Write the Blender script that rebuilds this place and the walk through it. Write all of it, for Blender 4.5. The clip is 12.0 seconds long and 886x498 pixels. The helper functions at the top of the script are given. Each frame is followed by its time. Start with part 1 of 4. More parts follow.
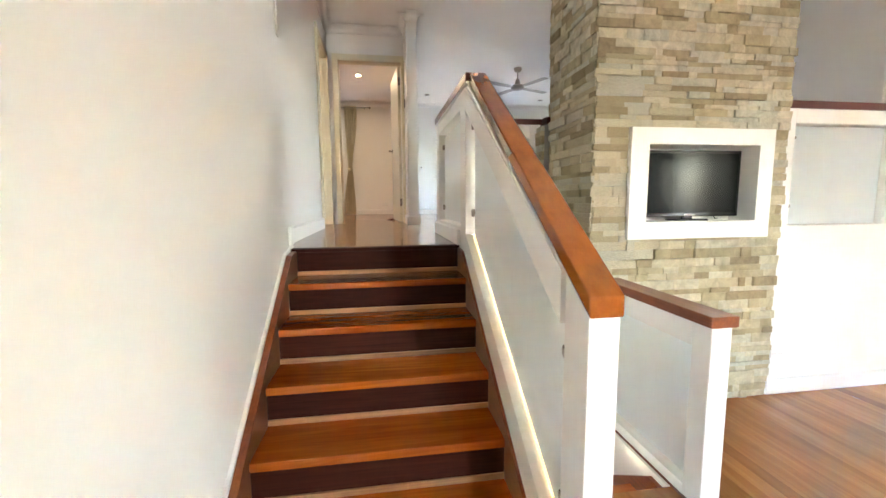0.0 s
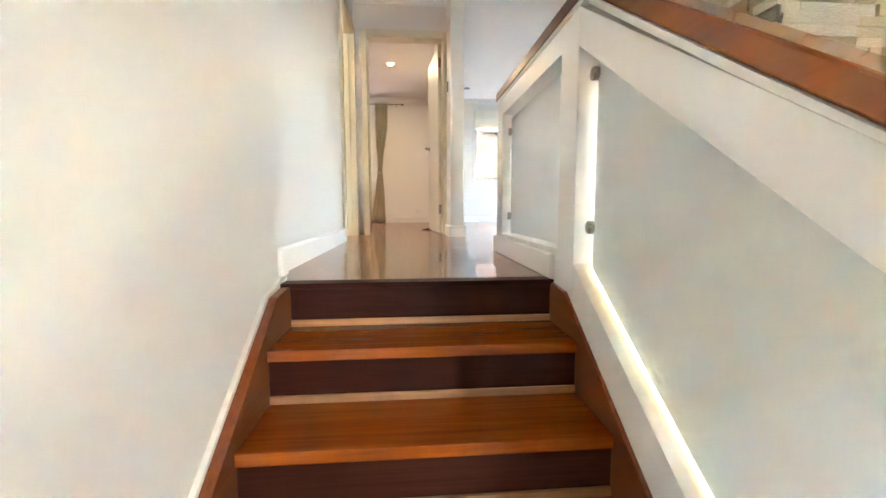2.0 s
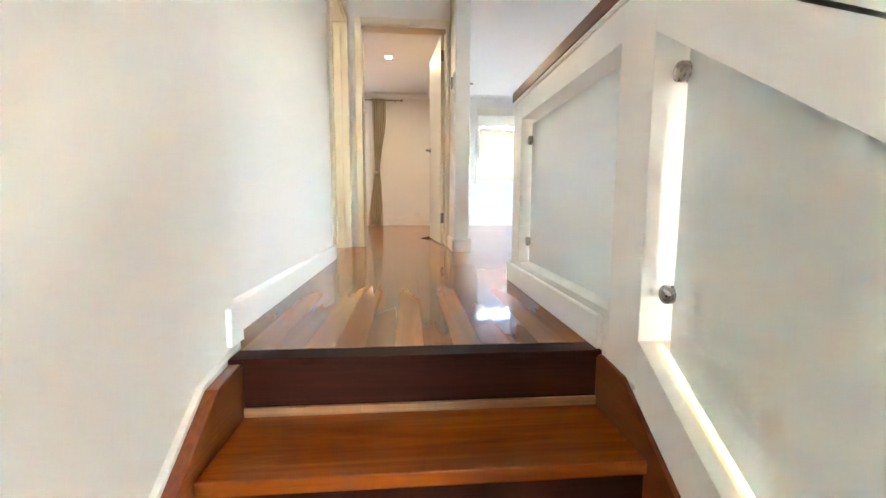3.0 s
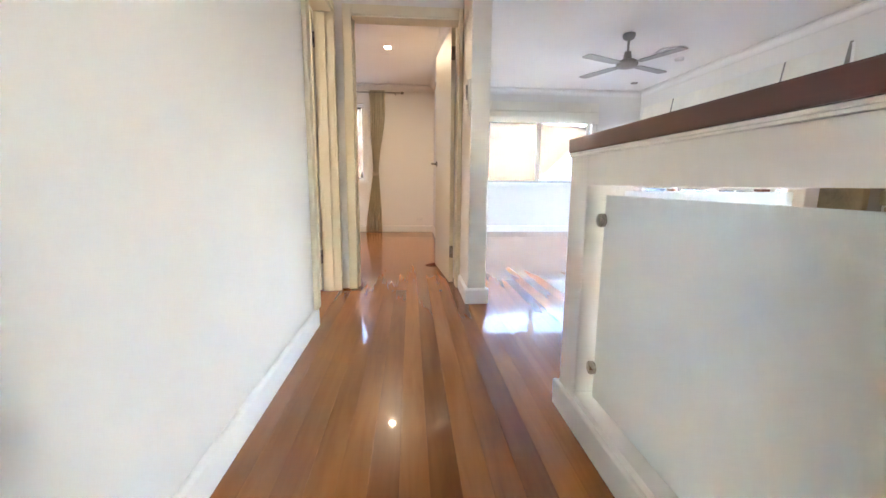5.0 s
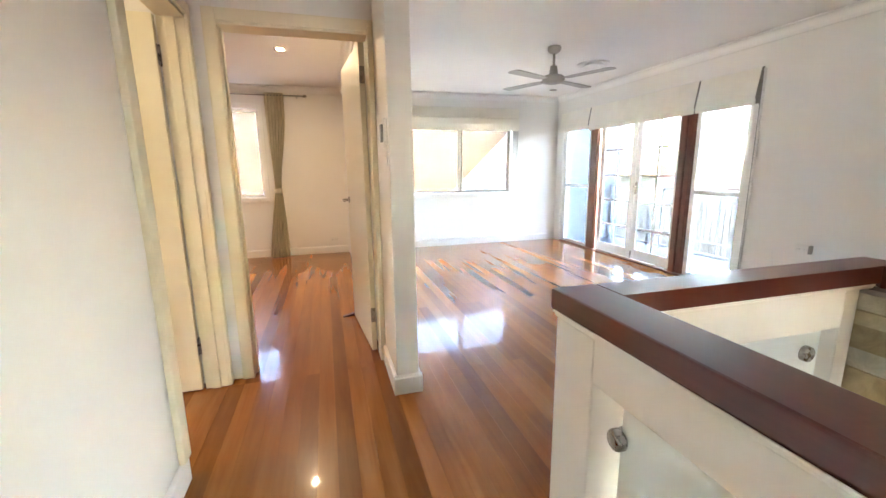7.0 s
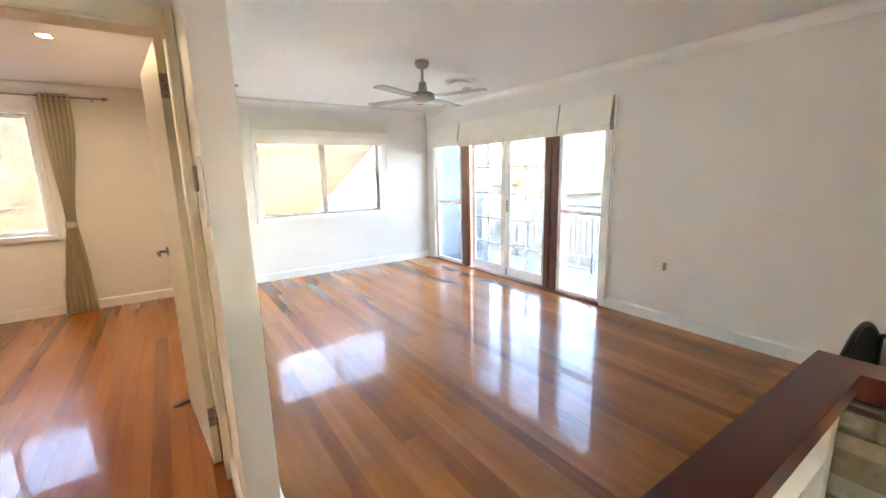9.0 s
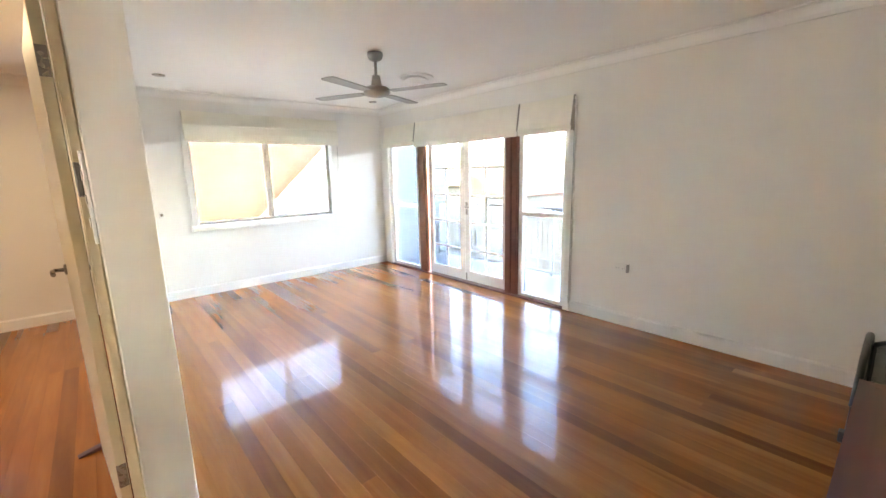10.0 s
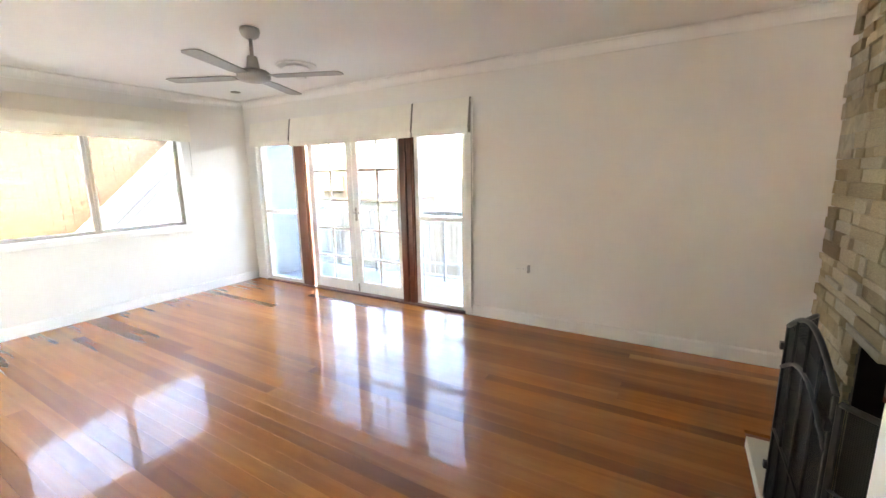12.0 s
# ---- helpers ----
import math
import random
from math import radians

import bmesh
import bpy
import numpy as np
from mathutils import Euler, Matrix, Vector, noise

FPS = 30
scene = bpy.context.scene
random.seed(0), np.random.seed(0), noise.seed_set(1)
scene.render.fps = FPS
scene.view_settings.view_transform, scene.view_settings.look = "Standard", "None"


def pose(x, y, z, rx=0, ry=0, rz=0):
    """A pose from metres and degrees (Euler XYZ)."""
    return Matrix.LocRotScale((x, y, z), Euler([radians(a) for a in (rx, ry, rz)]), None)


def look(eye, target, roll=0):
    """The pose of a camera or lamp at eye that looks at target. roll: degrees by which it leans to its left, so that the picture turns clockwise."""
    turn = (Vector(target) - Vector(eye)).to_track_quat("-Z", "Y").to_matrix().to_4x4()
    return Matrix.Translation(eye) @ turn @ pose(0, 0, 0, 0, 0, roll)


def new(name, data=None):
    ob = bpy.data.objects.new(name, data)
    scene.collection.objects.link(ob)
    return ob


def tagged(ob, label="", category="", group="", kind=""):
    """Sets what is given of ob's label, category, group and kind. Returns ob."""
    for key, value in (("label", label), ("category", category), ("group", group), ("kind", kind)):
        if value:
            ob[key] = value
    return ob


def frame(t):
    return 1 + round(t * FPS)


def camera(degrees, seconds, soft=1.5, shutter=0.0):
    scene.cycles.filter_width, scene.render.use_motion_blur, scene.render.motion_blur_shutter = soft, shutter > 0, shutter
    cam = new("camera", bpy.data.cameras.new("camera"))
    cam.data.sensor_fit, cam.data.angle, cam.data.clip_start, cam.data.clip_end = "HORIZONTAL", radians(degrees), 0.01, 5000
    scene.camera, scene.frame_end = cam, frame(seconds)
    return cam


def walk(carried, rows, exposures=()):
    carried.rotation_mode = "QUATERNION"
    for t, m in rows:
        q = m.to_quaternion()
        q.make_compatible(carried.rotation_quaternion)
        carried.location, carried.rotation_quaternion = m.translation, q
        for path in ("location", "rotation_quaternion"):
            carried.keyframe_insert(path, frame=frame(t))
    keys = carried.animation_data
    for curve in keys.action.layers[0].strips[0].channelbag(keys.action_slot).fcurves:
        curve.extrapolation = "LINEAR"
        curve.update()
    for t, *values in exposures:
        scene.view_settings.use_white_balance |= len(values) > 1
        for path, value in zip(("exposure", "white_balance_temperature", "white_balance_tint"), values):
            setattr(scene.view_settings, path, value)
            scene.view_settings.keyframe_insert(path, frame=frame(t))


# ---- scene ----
cam = camera(95.3, 12.0)
PATH = [
    (0, (1.013, 2.058, 0.279), (1.308, 4.022, 0.044), -0.5),
    (0.5, (1.0, 2.304, 0.283), (1.25, 4.276, 0.064), -0.5),
    (1, (1.006, 2.545, 0.269), (1.211, 4.524, 0.064), -0.4),
    (1.5, (0.998, 2.807, 0.264), (1.168, 4.79, 0.067), -0.4),
    (2, (0.946, 3.064, 0.273), (1.105, 5.048, 0.075), -0.2),
    (2.5, (0.936, 3.298, 0.308), (1.098, 5.281, 0.102), 0.1),
    (3, (0.95, 3.493, 0.415), (1.114, 5.474, 0.192), 0.2),
    (5, (0.939, 4.235, 0.831), (1.098, 6.203, 0.512), 0.5),
    (5.5, (0.937, 4.394, 0.941), (1.14, 6.355, 0.606), 0.2),
    (6, (0.967, 4.558, 1.051), (1.249, 6.506, 0.698), -0.1),
    (6.5, (0.987, 4.714, 1.134), (1.384, 6.639, 0.766), -0.4),
    (7, (1.015, 4.868, 1.252), (1.554, 6.754, 0.865), -0.7),
    (7.5, (1.069, 5.041, 1.325), (1.773, 6.873, 0.94), -1.0),
    (9.5, (1.276, 5.491, 1.453), (2.474, 7.049, 1.08), -1.3),
    (10, (1.334, 5.612, 1.437), (2.614, 7.103, 1.066), -1.3),
    (10.5, (1.353, 5.708, 1.437), (2.724, 7.114, 1.062), -1.3),
    (11, (1.329, 5.842, 1.451), (2.806, 7.136, 1.072), -1.3),
    (11.5, (1.317, 5.948, 1.436), (2.906, 7.104, 1.066), -1.2),
    (12, (1.358, 6.044, 1.421), (3.052, 7.043, 1.06), -1.0),
]
EXPOSURES = [(0, 8.0, 7900, 11), (1.5, 8.25, 7800, 10), (3, 8.45, 7600, 10), (5, 8.25, 7400, 14), (7.0, 8.3, 8400, 12), (9.5, 8.2, 8900, 12), (12, 8.25, 9500, 14)]
walk(cam, [(t, look(eye, target, roll)) for t, eye, target, roll in PATH], EXPOSURES)

# ---------------------------------------------------------------- world, sun, exposure
world = bpy.data.worlds.new("world")
scene.world = world
world.use_nodes = True
wn = world.node_tree
sky = wn.nodes.new("ShaderNodeTexSky")
sky.sky_type = "NISHITA"
sky.sun_disc = False
sky.sun_elevation = radians(50)
sky.sun_rotation = radians(258)
sky.air_density, sky.dust_density, sky.ozone_density = 1.0, 1.5, 1.0
bg = wn.nodes["Background"]
bg.inputs["Strength"].default_value = 0.15
wn.links.new(sky.outputs[0], bg.inputs["Color"])

SUN_FROM = Vector((math.sin(radians(258)) * math.cos(radians(50)), math.cos(radians(258)) * math.cos(radians(50)), math.sin(radians(50))))
sun_data = bpy.data.lights.new("sun", "SUN")
sun_data.energy, sun_data.angle, sun_data.color = 0.8, radians(0.5), (1.0, 0.95, 0.87)
sun = new("sun", sun_data)
sun.matrix_world = look(tuple(SUN_FROM * 30), (0, 0, 0))



def window_lamp(name, centre, target, w, h, watts, color=(1.0, 0.96, 0.90)):
    d = bpy.data.lights.new(name, "AREA")
    d.shape, d.size, d.size_y, d.energy, d.color = "RECTANGLE", w, h, watts, color
    ob = new(name, d)
    ob.matrix_world = look(centre, target)
    return ob


window_lamp("south_window_light", (3.5, -2.93, 0.75), (3.6, 0, 0.75), 0.5, 2.2, 0.06)


def downlight_lamp(name, x, y, watts, color=(1.0, 0.84, 0.62)):
    d = bpy.data.lights.new(name, "AREA")
    d.shape, d.size, d.energy, d.color = "DISK", 0.05, watts, color
    ob = new(name, d)
    ob.matrix_world = look((x, y, 2.405), (x, y + 0.001, 0))
    return ob


downlight_lamp("bedroom_lamp", 0.676, 9.36, 0.08)
# unseen warm fill, added to brighten the open side door leaf
downlight_lamp("side_room_lamp", -0.7, 6.5, 0.06, (1.0, 0.90, 0.70))


# ---------------------------------------------------------------- materials
def nodes_of(name):
    m = bpy.data.materials.new(name)
    m.use_nodes = True
    return m, m.node_tree, m.node_tree.nodes["Principled BSDF"]


def add(nt, kind, **vals):
    n = nt.nodes.new(kind)
    for k, v in vals.items():
        n.inputs[k].default_value = v
    return n


def ramp(nt, fac, stops):
    r = nt.nodes.new("ShaderNodeValToRGB")
    while len(r.color_ramp.elements) < len(stops):
        r.color_ramp.elements.new(0.5)
    for e, (p, c) in zip(r.color_ramp.elements, stops):
        e.position, e.color = p, (*c, 1)
    nt.links.new(fac, r.inputs["Fac"])
    return r.outputs["Color"]


def mix(nt, fac, a, b, mode="MIX"):
    n = nt.nodes.new("ShaderNodeMix")
    n.data_type, n.blend_type = "RGBA", mode
    for sock, v in ((n.inputs["Factor"], fac), (n.inputs["A"], a), (n.inputs["B"], b)):
        if isinstance(v, (int, float)):
            sock.default_value = v
        elif isinstance(v, tuple):
            sock.default_value = (*v, 1)
        else:
            nt.links.new(v, sock)
    return n.outputs["Result"]


def bump(nt, bsdf, height, strength, distance):
    b = add(nt, "ShaderNodeBump", Strength=strength, Distance=distance)
    nt.links.new(height, b.inputs["Height"])
    nt.links.new(b.outputs["Normal"], bsdf.inputs["Normal"])


def coords(nt, scale=(1, 1, 1), shift=False):
    tc = nt.nodes.new("ShaderNodeTexCoord")
    mp = nt.nodes.new("ShaderNodeMapping")
    mp.inputs["Scale"].default_value = scale
    nt.links.new(tc.outputs["Object"], mp.inputs["Vector"])
    if shift:
        oi = nt.nodes.new("ShaderNodeObjectInfo")
        mul = nt.nodes.new("ShaderNodeVectorMath")
        mul.operation = "SCALE"
        mul.inputs[0].default_value = (37.0, 91.0, 53.0)
        nt.links.new(oi.outputs["Random"], mul.inputs["Scale"])
        nt.links.new(mul.outputs[0], mp.inputs["Location"])
    return mp.outputs["Vector"]


def noise_tex(nt, vec, scale, detail=4, rough=0.55, dist=0.0):
    n = add(nt, "ShaderNodeTexNoise", Scale=scale, Detail=detail, Roughness=rough, Distortion=dist)
    nt.links.new(vec, n.inputs["Vector"])
    return n.outputs["Fac"]


def paint(name, color, rough=0.5, var=0.03, relief=0.08, grain=180, coat=0.0):
    m, nt, b = nodes_of(name)
    v = coords(nt)
    big = noise_tex(nt, v, 0.9, 3)
    lo = tuple(c * (1 - var) for c in color)
    hi = tuple(min(1, c * (1 + var)) for c in color)
    nt.links.new(ramp(nt, big, [(0.3, lo), (0.7, hi)]), b.inputs["Base Color"])
    small = noise_tex(nt, v, grain, 2)
    b.inputs["Roughness"].default_value = rough
    b.inputs["Coat Weight"].default_value = coat
    bump(nt, b, small, relief, 0.001)
    return m


# most boards lie close together in tone; a few are dark, a few pale
FLOOR_TONES = [(0.0, (0.58, 0.51, 0.50)), (0.08, (0.76, 0.70, 0.70)), (0.25, (0.92, 0.89, 0.87)), (0.75, (1.08, 1.08, 1.06)), (0.92, (1.14, 1.18, 1.2)), (1.0, (1.34, 1.52, 1.7))]


def timber(name, dark, mid, light, rough=0.12, along="y", coat=0.6, per_piece=True, spread=0.6, wavy=1.6, fine=0.35):
    m, nt, b = nodes_of(name)
    s = {"x": (1.2, 16, 16), "y": (16, 1.2, 16), "z": (16, 16, 1.2)}[along]
    f = {"x": (3, 120, 120), "y": (120, 3, 120), "z": (120, 120, 3)}[along]
    v1, v2 = coords(nt, s, per_piece), coords(nt, f, per_piece)
    g1 = noise_tex(nt, v1, 1.0, 5, 0.6, wavy)
    g2 = noise_tex(nt, v2, 1.0, 3, 0.6)
    c = ramp(nt, g1, [(0.25, dark), (0.5, mid), (0.78, light)])
    c = mix(nt, fine, c, ramp(nt, g2, [(0.3, tuple(0.6 * q for q in mid)), (0.7, tuple(min(1, 1.25 * q) for q in light))]))
    if per_piece:
        oi = nt.nodes.new("ShaderNodeObjectInfo")
        t = ramp(nt, oi.outputs["Random"], FLOOR_TONES if name == "polished_floor_timber" else [(0.0, (1 - 0.50 * spread, 1 - 0.58 * spread, 1 - 0.62 * spread)), (0.3, (0.85, 0.8, 0.78)), (0.75, (1.1, 1.08, 1.05)),
                                           (1.0, (1 + 0.5 * spread, 1 + 0.65 * spread, 1 + 0.75 * spread))])
        c = mix(nt, 1.0, c, t, "MULTIPLY")
    nt.links.new(c, b.inputs["Base Color"])
    b.inputs["Roughness"].default_value = rough
    b.inputs["Coat Weight"].default_value = coat
    b.inputs["Coat Roughness"].default_value = 0.04
    wave = noise_tex(nt, nt.nodes.new("ShaderNodeNewGeometry").outputs["Position"], 3.0, 1)
    bump(nt, b, wave, 0.02, 0.003)
    return m


def metal(name, color, rough):
    m, nt, b = nodes_of(name)
    b.inputs["Base Color"].default_value = (*color, 1)
    b.inputs["Metallic"].default_value = 1.0
    n = noise_tex(nt, coords(nt, (1, 1, 1)), 60, 3)
    nt.links.new(ramp(nt, n, [(0.3, (rough * 0.8,) * 3), (0.7, (rough * 1.25,) * 3)]), b.inputs["Roughness"])
    return m


def plastic(name, color, rough=0.4):
    return paint(name, color, rough, 0.02, 0.03, 300)


def glow(name, color, strength):
    m, nt, b = nodes_of(name)
    b.inputs["Base Color"].default_value = (*color, 1)
    b.inputs["Emission Color"].default_value = (*color, 1)
    b.inputs["Emission Strength"].default_value = strength
    return m


def cloth(name, color, rough=0.9, see=0.0):
    m, nt, b = nodes_of(name)
    v = coords(nt)
    n = noise_tex(nt, v, 4, 3)
    nt.links.new(ramp(nt, n, [(0.3, tuple(q * 0.92 for q in color)), (0.7, color)]), b.inputs["Base Color"])
    b.inputs["Roughness"].default_value = rough
    w = nt.nodes.new("ShaderNodeTexChecker")
    w.inputs["Scale"].default_value = 700
    nt.links.new(v, w.inputs["Vector"])
    bump(nt, b, w.outputs["Fac"], 0.1, 0.0005)
    if see > 0:
        tr = nt.nodes.new("ShaderNodeBsdfTranslucent")
        tr.inputs["Color"].default_value = (*color, 1)
        mx = nt.nodes.new("ShaderNodeMixShader")
        mx.inputs[0].default_value = see
        nt.links.new(b.outputs[0], mx.inputs[1])
        nt.links.new(tr.outputs[0], mx.inputs[2])
        nt.links.new(mx.outputs[0], nt.nodes["Material Output"].inputs["Surface"])
    return m


WALL = paint("wall_paint", (0.84, 0.82, 0.785), 0.55, 0.02)
CEIL = paint("ceiling_paint", (0.87, 0.86, 0.84), 0.7, 0.02)
TRIM = paint("gloss_white_trim", (0.85, 0.835, 0.805), 0.3, 0.015, 0.03)
# door and jamb cream, with the yellow of warm lamplight put into the colour
DOORP = paint("warm_lit_cream_paint", (0.80, 0.745, 0.59), 0.5, 0.02, 0.03)
FLOOR = timber("polished_floor_timber", (0.26, 0.076, 0.017), (0.33, 0.112, 0.026), (0.40, 0.150, 0.038), 0.26, coat=0.55, spread=0.5, fine=0.0, wavy=0.5)
STAIR = timber("stair_timber", (0.22, 0.043, 0.006), (0.33, 0.071, 0.009), (0.43, 0.112, 0.016), 0.25, "x", 0.35, spread=0.4, fine=0.12)
STRING = timber("stringer_timber", (0.14, 0.030, 0.007), (0.21, 0.046, 0.010), (0.28, 0.070, 0.016), 0.28, "y", 0.3, spread=0.3)
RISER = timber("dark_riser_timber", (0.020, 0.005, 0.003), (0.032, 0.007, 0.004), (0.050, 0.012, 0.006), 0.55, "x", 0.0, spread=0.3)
STRIP = timber("light_quadrant_timber", (0.28, 0.125, 0.05), (0.36, 0.17, 0.07), (0.44, 0.22, 0.10), 0.4, "x", 0.1, spread=0.2)
RAIL = timber("handrail_timber", (0.30, 0.072, 0.012), (0.37, 0.098, 0.016), (0.43, 0.128, 0.022), 0.2, "y", 0.6, spread=0.0, wavy=0.2, fine=0.05)
RAILX = timber("dark_cap_timber_cross", (0.075, 0.010, 0.005), (0.10, 0.014, 0.0065), (0.125, 0.020, 0.009), 0.3, "x", 0.5, spread=0.0, wavy=0.3, fine=0.15)
RAILD = timber("dark_cap_timber", (0.075, 0.010, 0.005), (0.10, 0.014, 0.0065), (0.125, 0.020, 0.009), 0.3, "y", 0.5, spread=0.0, wavy=0.3, fine=0.15)
REDWOOD = timber("door_post_timber", (0.12, 0.030, 0.012), (0.15, 0.036, 0.014), (0.21, 0.06, 0.024), 0.3, "z", 0.4, spread=0.3)
STEEL = metal("brushed_steel", (0.34, 0.31, 0.28), 0.28)
DARKMETAL = metal("fan_metal", (0.36, 0.34, 0.31), 0.35)
BLACKIRON = paint("black_iron", (0.011, 0.0115, 0.014), 0.35, 0.2, 0.3, 90)
ALU = paint("white_aluminium", (0.80, 0.80, 0.79), 0.3, 0.01, 0.0)
TAUPE = paint("taupe_aluminium", (0.42, 0.39, 0.34), 0.35, 0.02, 0.0)
PLASTIC = plastic("white_plastic", (0.80, 0.79, 0.76), 0.35)
GREYPL = plastic("grey_plastic", (0.30, 0.29, 0.28), 0.4)
BLACKPL = plastic("black_gloss_plastic", (0.006, 0.006, 0.007), 0.12)
SCREEN = plastic("dark_screen", (0.003, 0.0045, 0.0045), 0.16)
BLIND = cloth("blind_fabric", (0.93, 0.90, 0.82), 0.9, 0.0)
BLINDN = cloth("cream_blind_fabric", (0.92, 0.89, 0.80), 0.9, 0.45)
# dark cloth colour standing in for the shade inside the blind folds
BLINDSHADE = cloth("blind_fold_shade", (0.30, 0.28, 0.25), 0.9)
CURTAIN = cloth("curtain_fabric", (0.78, 0.71, 0.56), 0.85, 0.3)
HEARTH = paint("hearth_stone", (0.62, 0.59, 0.50), 0.35, 0.06, 0.1, 60)
# black of the firebox, also painted shade in the ceiling vent
SOOTSHADE = paint("soot_and_shade_black", (0.012, 0.011, 0.011), 0.8, 0.3, 0.3, 40)
RUBBER = paint("brown_wedge", (0.09, 0.02, 0.014), 0.5, 0.1)
CONCRETE = paint("plain_render", (0.30, 0.285, 0.26), 0.8, 0.1, 0.3, 40)
FASCIA = paint("cream_fascia", (0.42, 0.36, 0.22), 0.6, 0.05)
MORTAR = paint("brick_mortar", (0.40, 0.28, 0.17), 0.9, 0.08, 0.3, 40)
RENDERED = paint("rendered_wall", (0.19, 0.175, 0.14), 0.85, 0.06, 0.2, 60)
RAILM = paint("railing_coating", (0.52, 0.52, 0.51), 0.4, 0.03)
DECK = paint("deck_coating", (0.16, 0.18, 0.205), 0.45, 0.05, 0.1, 60)
FENCE = paint("fence_sheet", (0.085, 0.095, 0.095), 0.6, 0.06, 0.1, 30)
ENDWALL = paint("pale_outer_wall", (0.27, 0.28, 0.28), 0.7, 0.04, 0.2, 40)
PAVING = paint("pale_paving", (0.11, 0.105, 0.10), 0.8, 0.12, 0.3, 8)
ROOFT = paint("roof_tile", (0.12, 0.065, 0.045), 0.8, 0.2, 0.3, 20)
DOWNGLOW = glow("downlight_lamp", (1.0, 0.86, 0.62), 1.2)
LEDGLOW = glow("led_strip", (1.0, 0.72, 0.32), 0.011)


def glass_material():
    m, nt, b = nodes_of("dimming_glass")
    # dark tint added to lower the daylight outside; the panes themselves are clear
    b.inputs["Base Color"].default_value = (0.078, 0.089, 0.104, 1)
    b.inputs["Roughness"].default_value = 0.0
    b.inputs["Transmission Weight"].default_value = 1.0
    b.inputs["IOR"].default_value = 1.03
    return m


def frosted_material():
    m, nt, b = nodes_of("frosted_glass")
    n = noise_tex(nt, coords(nt), 2.0, 2)
    nt.links.new(ramp(nt, n, [(0.3, (0.91, 0.965, 0.965)), (0.7, (0.94, 0.98, 0.985))]), b.inputs["Base Color"])
    b.inputs["Roughness"].default_value = 0.42
    b.inputs["Transmission Weight"].default_value = 0.6
    b.inputs["IOR"].default_value = 1.3
    b.inputs["Coat Weight"].default_value = 0.12
    b.inputs["Coat Roughness"].default_value = 0.3
    return m


def stone_material(name, single):
    m, nt, b = nodes_of(name)
    v = coords(nt, (1, 1, 1), single)
    if single:
        rnd = nt.nodes.new("ShaderNodeObjectInfo").outputs["Random"]
    else:
        rnd = nt.nodes.new("ShaderNodeNewGeometry").outputs["Random Per Island"]
    base = ramp(nt, rnd, [(0.0, (0.30, 0.235, 0.145)), (0.2, (0.40, 0.33, 0.205)), (0.45, (0.48, 0.41, 0.28)), (0.62, (0.54, 0.47, 0.33)), (0.8, (0.47, 0.45, 0.37)), (1.0, (0.60, 0.53, 0.38))])
    n1 = noise_tex(nt, v, 14, 5, 0.65, 0.6)
    n2 = noise_tex(nt, v, 70, 4, 0.7)
    c = mix(nt, 0.55, base, mix(nt, 1.0, base, ramp(nt, n1, [(0.3, (0.55, 0.52, 0.48)), (0.7, (1.35, 1.3, 1.2))]), "MULTIPLY"))
    nt.links.new(c, b.inputs["Base Color"])
    b.inputs["Roughness"].default_value = 0.85
    h = nt.nodes.new("ShaderNodeMath")
    h.operation = "ADD"
    nt.links.new(n1, h.inputs[0])
    nt.links.new(n2, h.inputs[1])
    bump(nt, b, h.outputs[0], 0.7, 0.006)
    return m


def brick_wall_material():
    m, nt, b = nodes_of("neighbour_brick")
    v = coords(nt)
    rnd = nt.nodes.new("ShaderNodeNewGeometry").outputs["Random Per Island"]
    c = ramp(nt, rnd, [(0.0, (0.22, 0.135, 0.072)), (0.5, (0.29, 0.18, 0.10)), (1.0, (0.35, 0.225, 0.135))])
    n = noise_tex(nt, v, 40, 3)
    nt.links.new(mix(nt, 0.25, c, ramp(nt, n, [(0.3, (0.22, 0.13, 0.07)), (0.7, (0.42, 0.28, 0.19))])), b.inputs["Base Color"])
    b.inputs["Roughness"].default_value = 0.85
    return m


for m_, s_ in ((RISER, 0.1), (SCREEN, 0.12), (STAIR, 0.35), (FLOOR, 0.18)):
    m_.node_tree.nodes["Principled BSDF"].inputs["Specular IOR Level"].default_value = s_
DIMMING = glass_material()
FROST = frosted_material()
STONE = stone_material("ledgestone", True)
STONE2 = stone_material("ledgestone_joined", False)
BRICK = brick_wall_material()


# ---------------------------------------------------------------- mesh helpers
def box_into(bm, x0, x1, y0, y1, z0, z1, bevel=0.0, seg=1):
    made = bmesh.ops.create_cube(bm, size=1.0)["verts"]
    for v in made:
        v.co = Vector((x0 + (v.co.x + 0.5) * (x1 - x0), y0 + (v.co.y + 0.5) * (y1 - y0), z0 + (v.co.z + 0.5) * (z1 - z0)))
    if bevel > 0:
        edges = list({e for v in made for e in v.link_edges})
        bmesh.ops.bevel(bm, geom=edges, offset=bevel, segments=seg, affect="EDGES", profile=0.6)
    return bm


def boxes(items, bevel=0.0, seg=1):
    bm = bmesh.new()
    for it in items:
        box_into(bm, *it, bevel=bevel, seg=seg)
    return bm


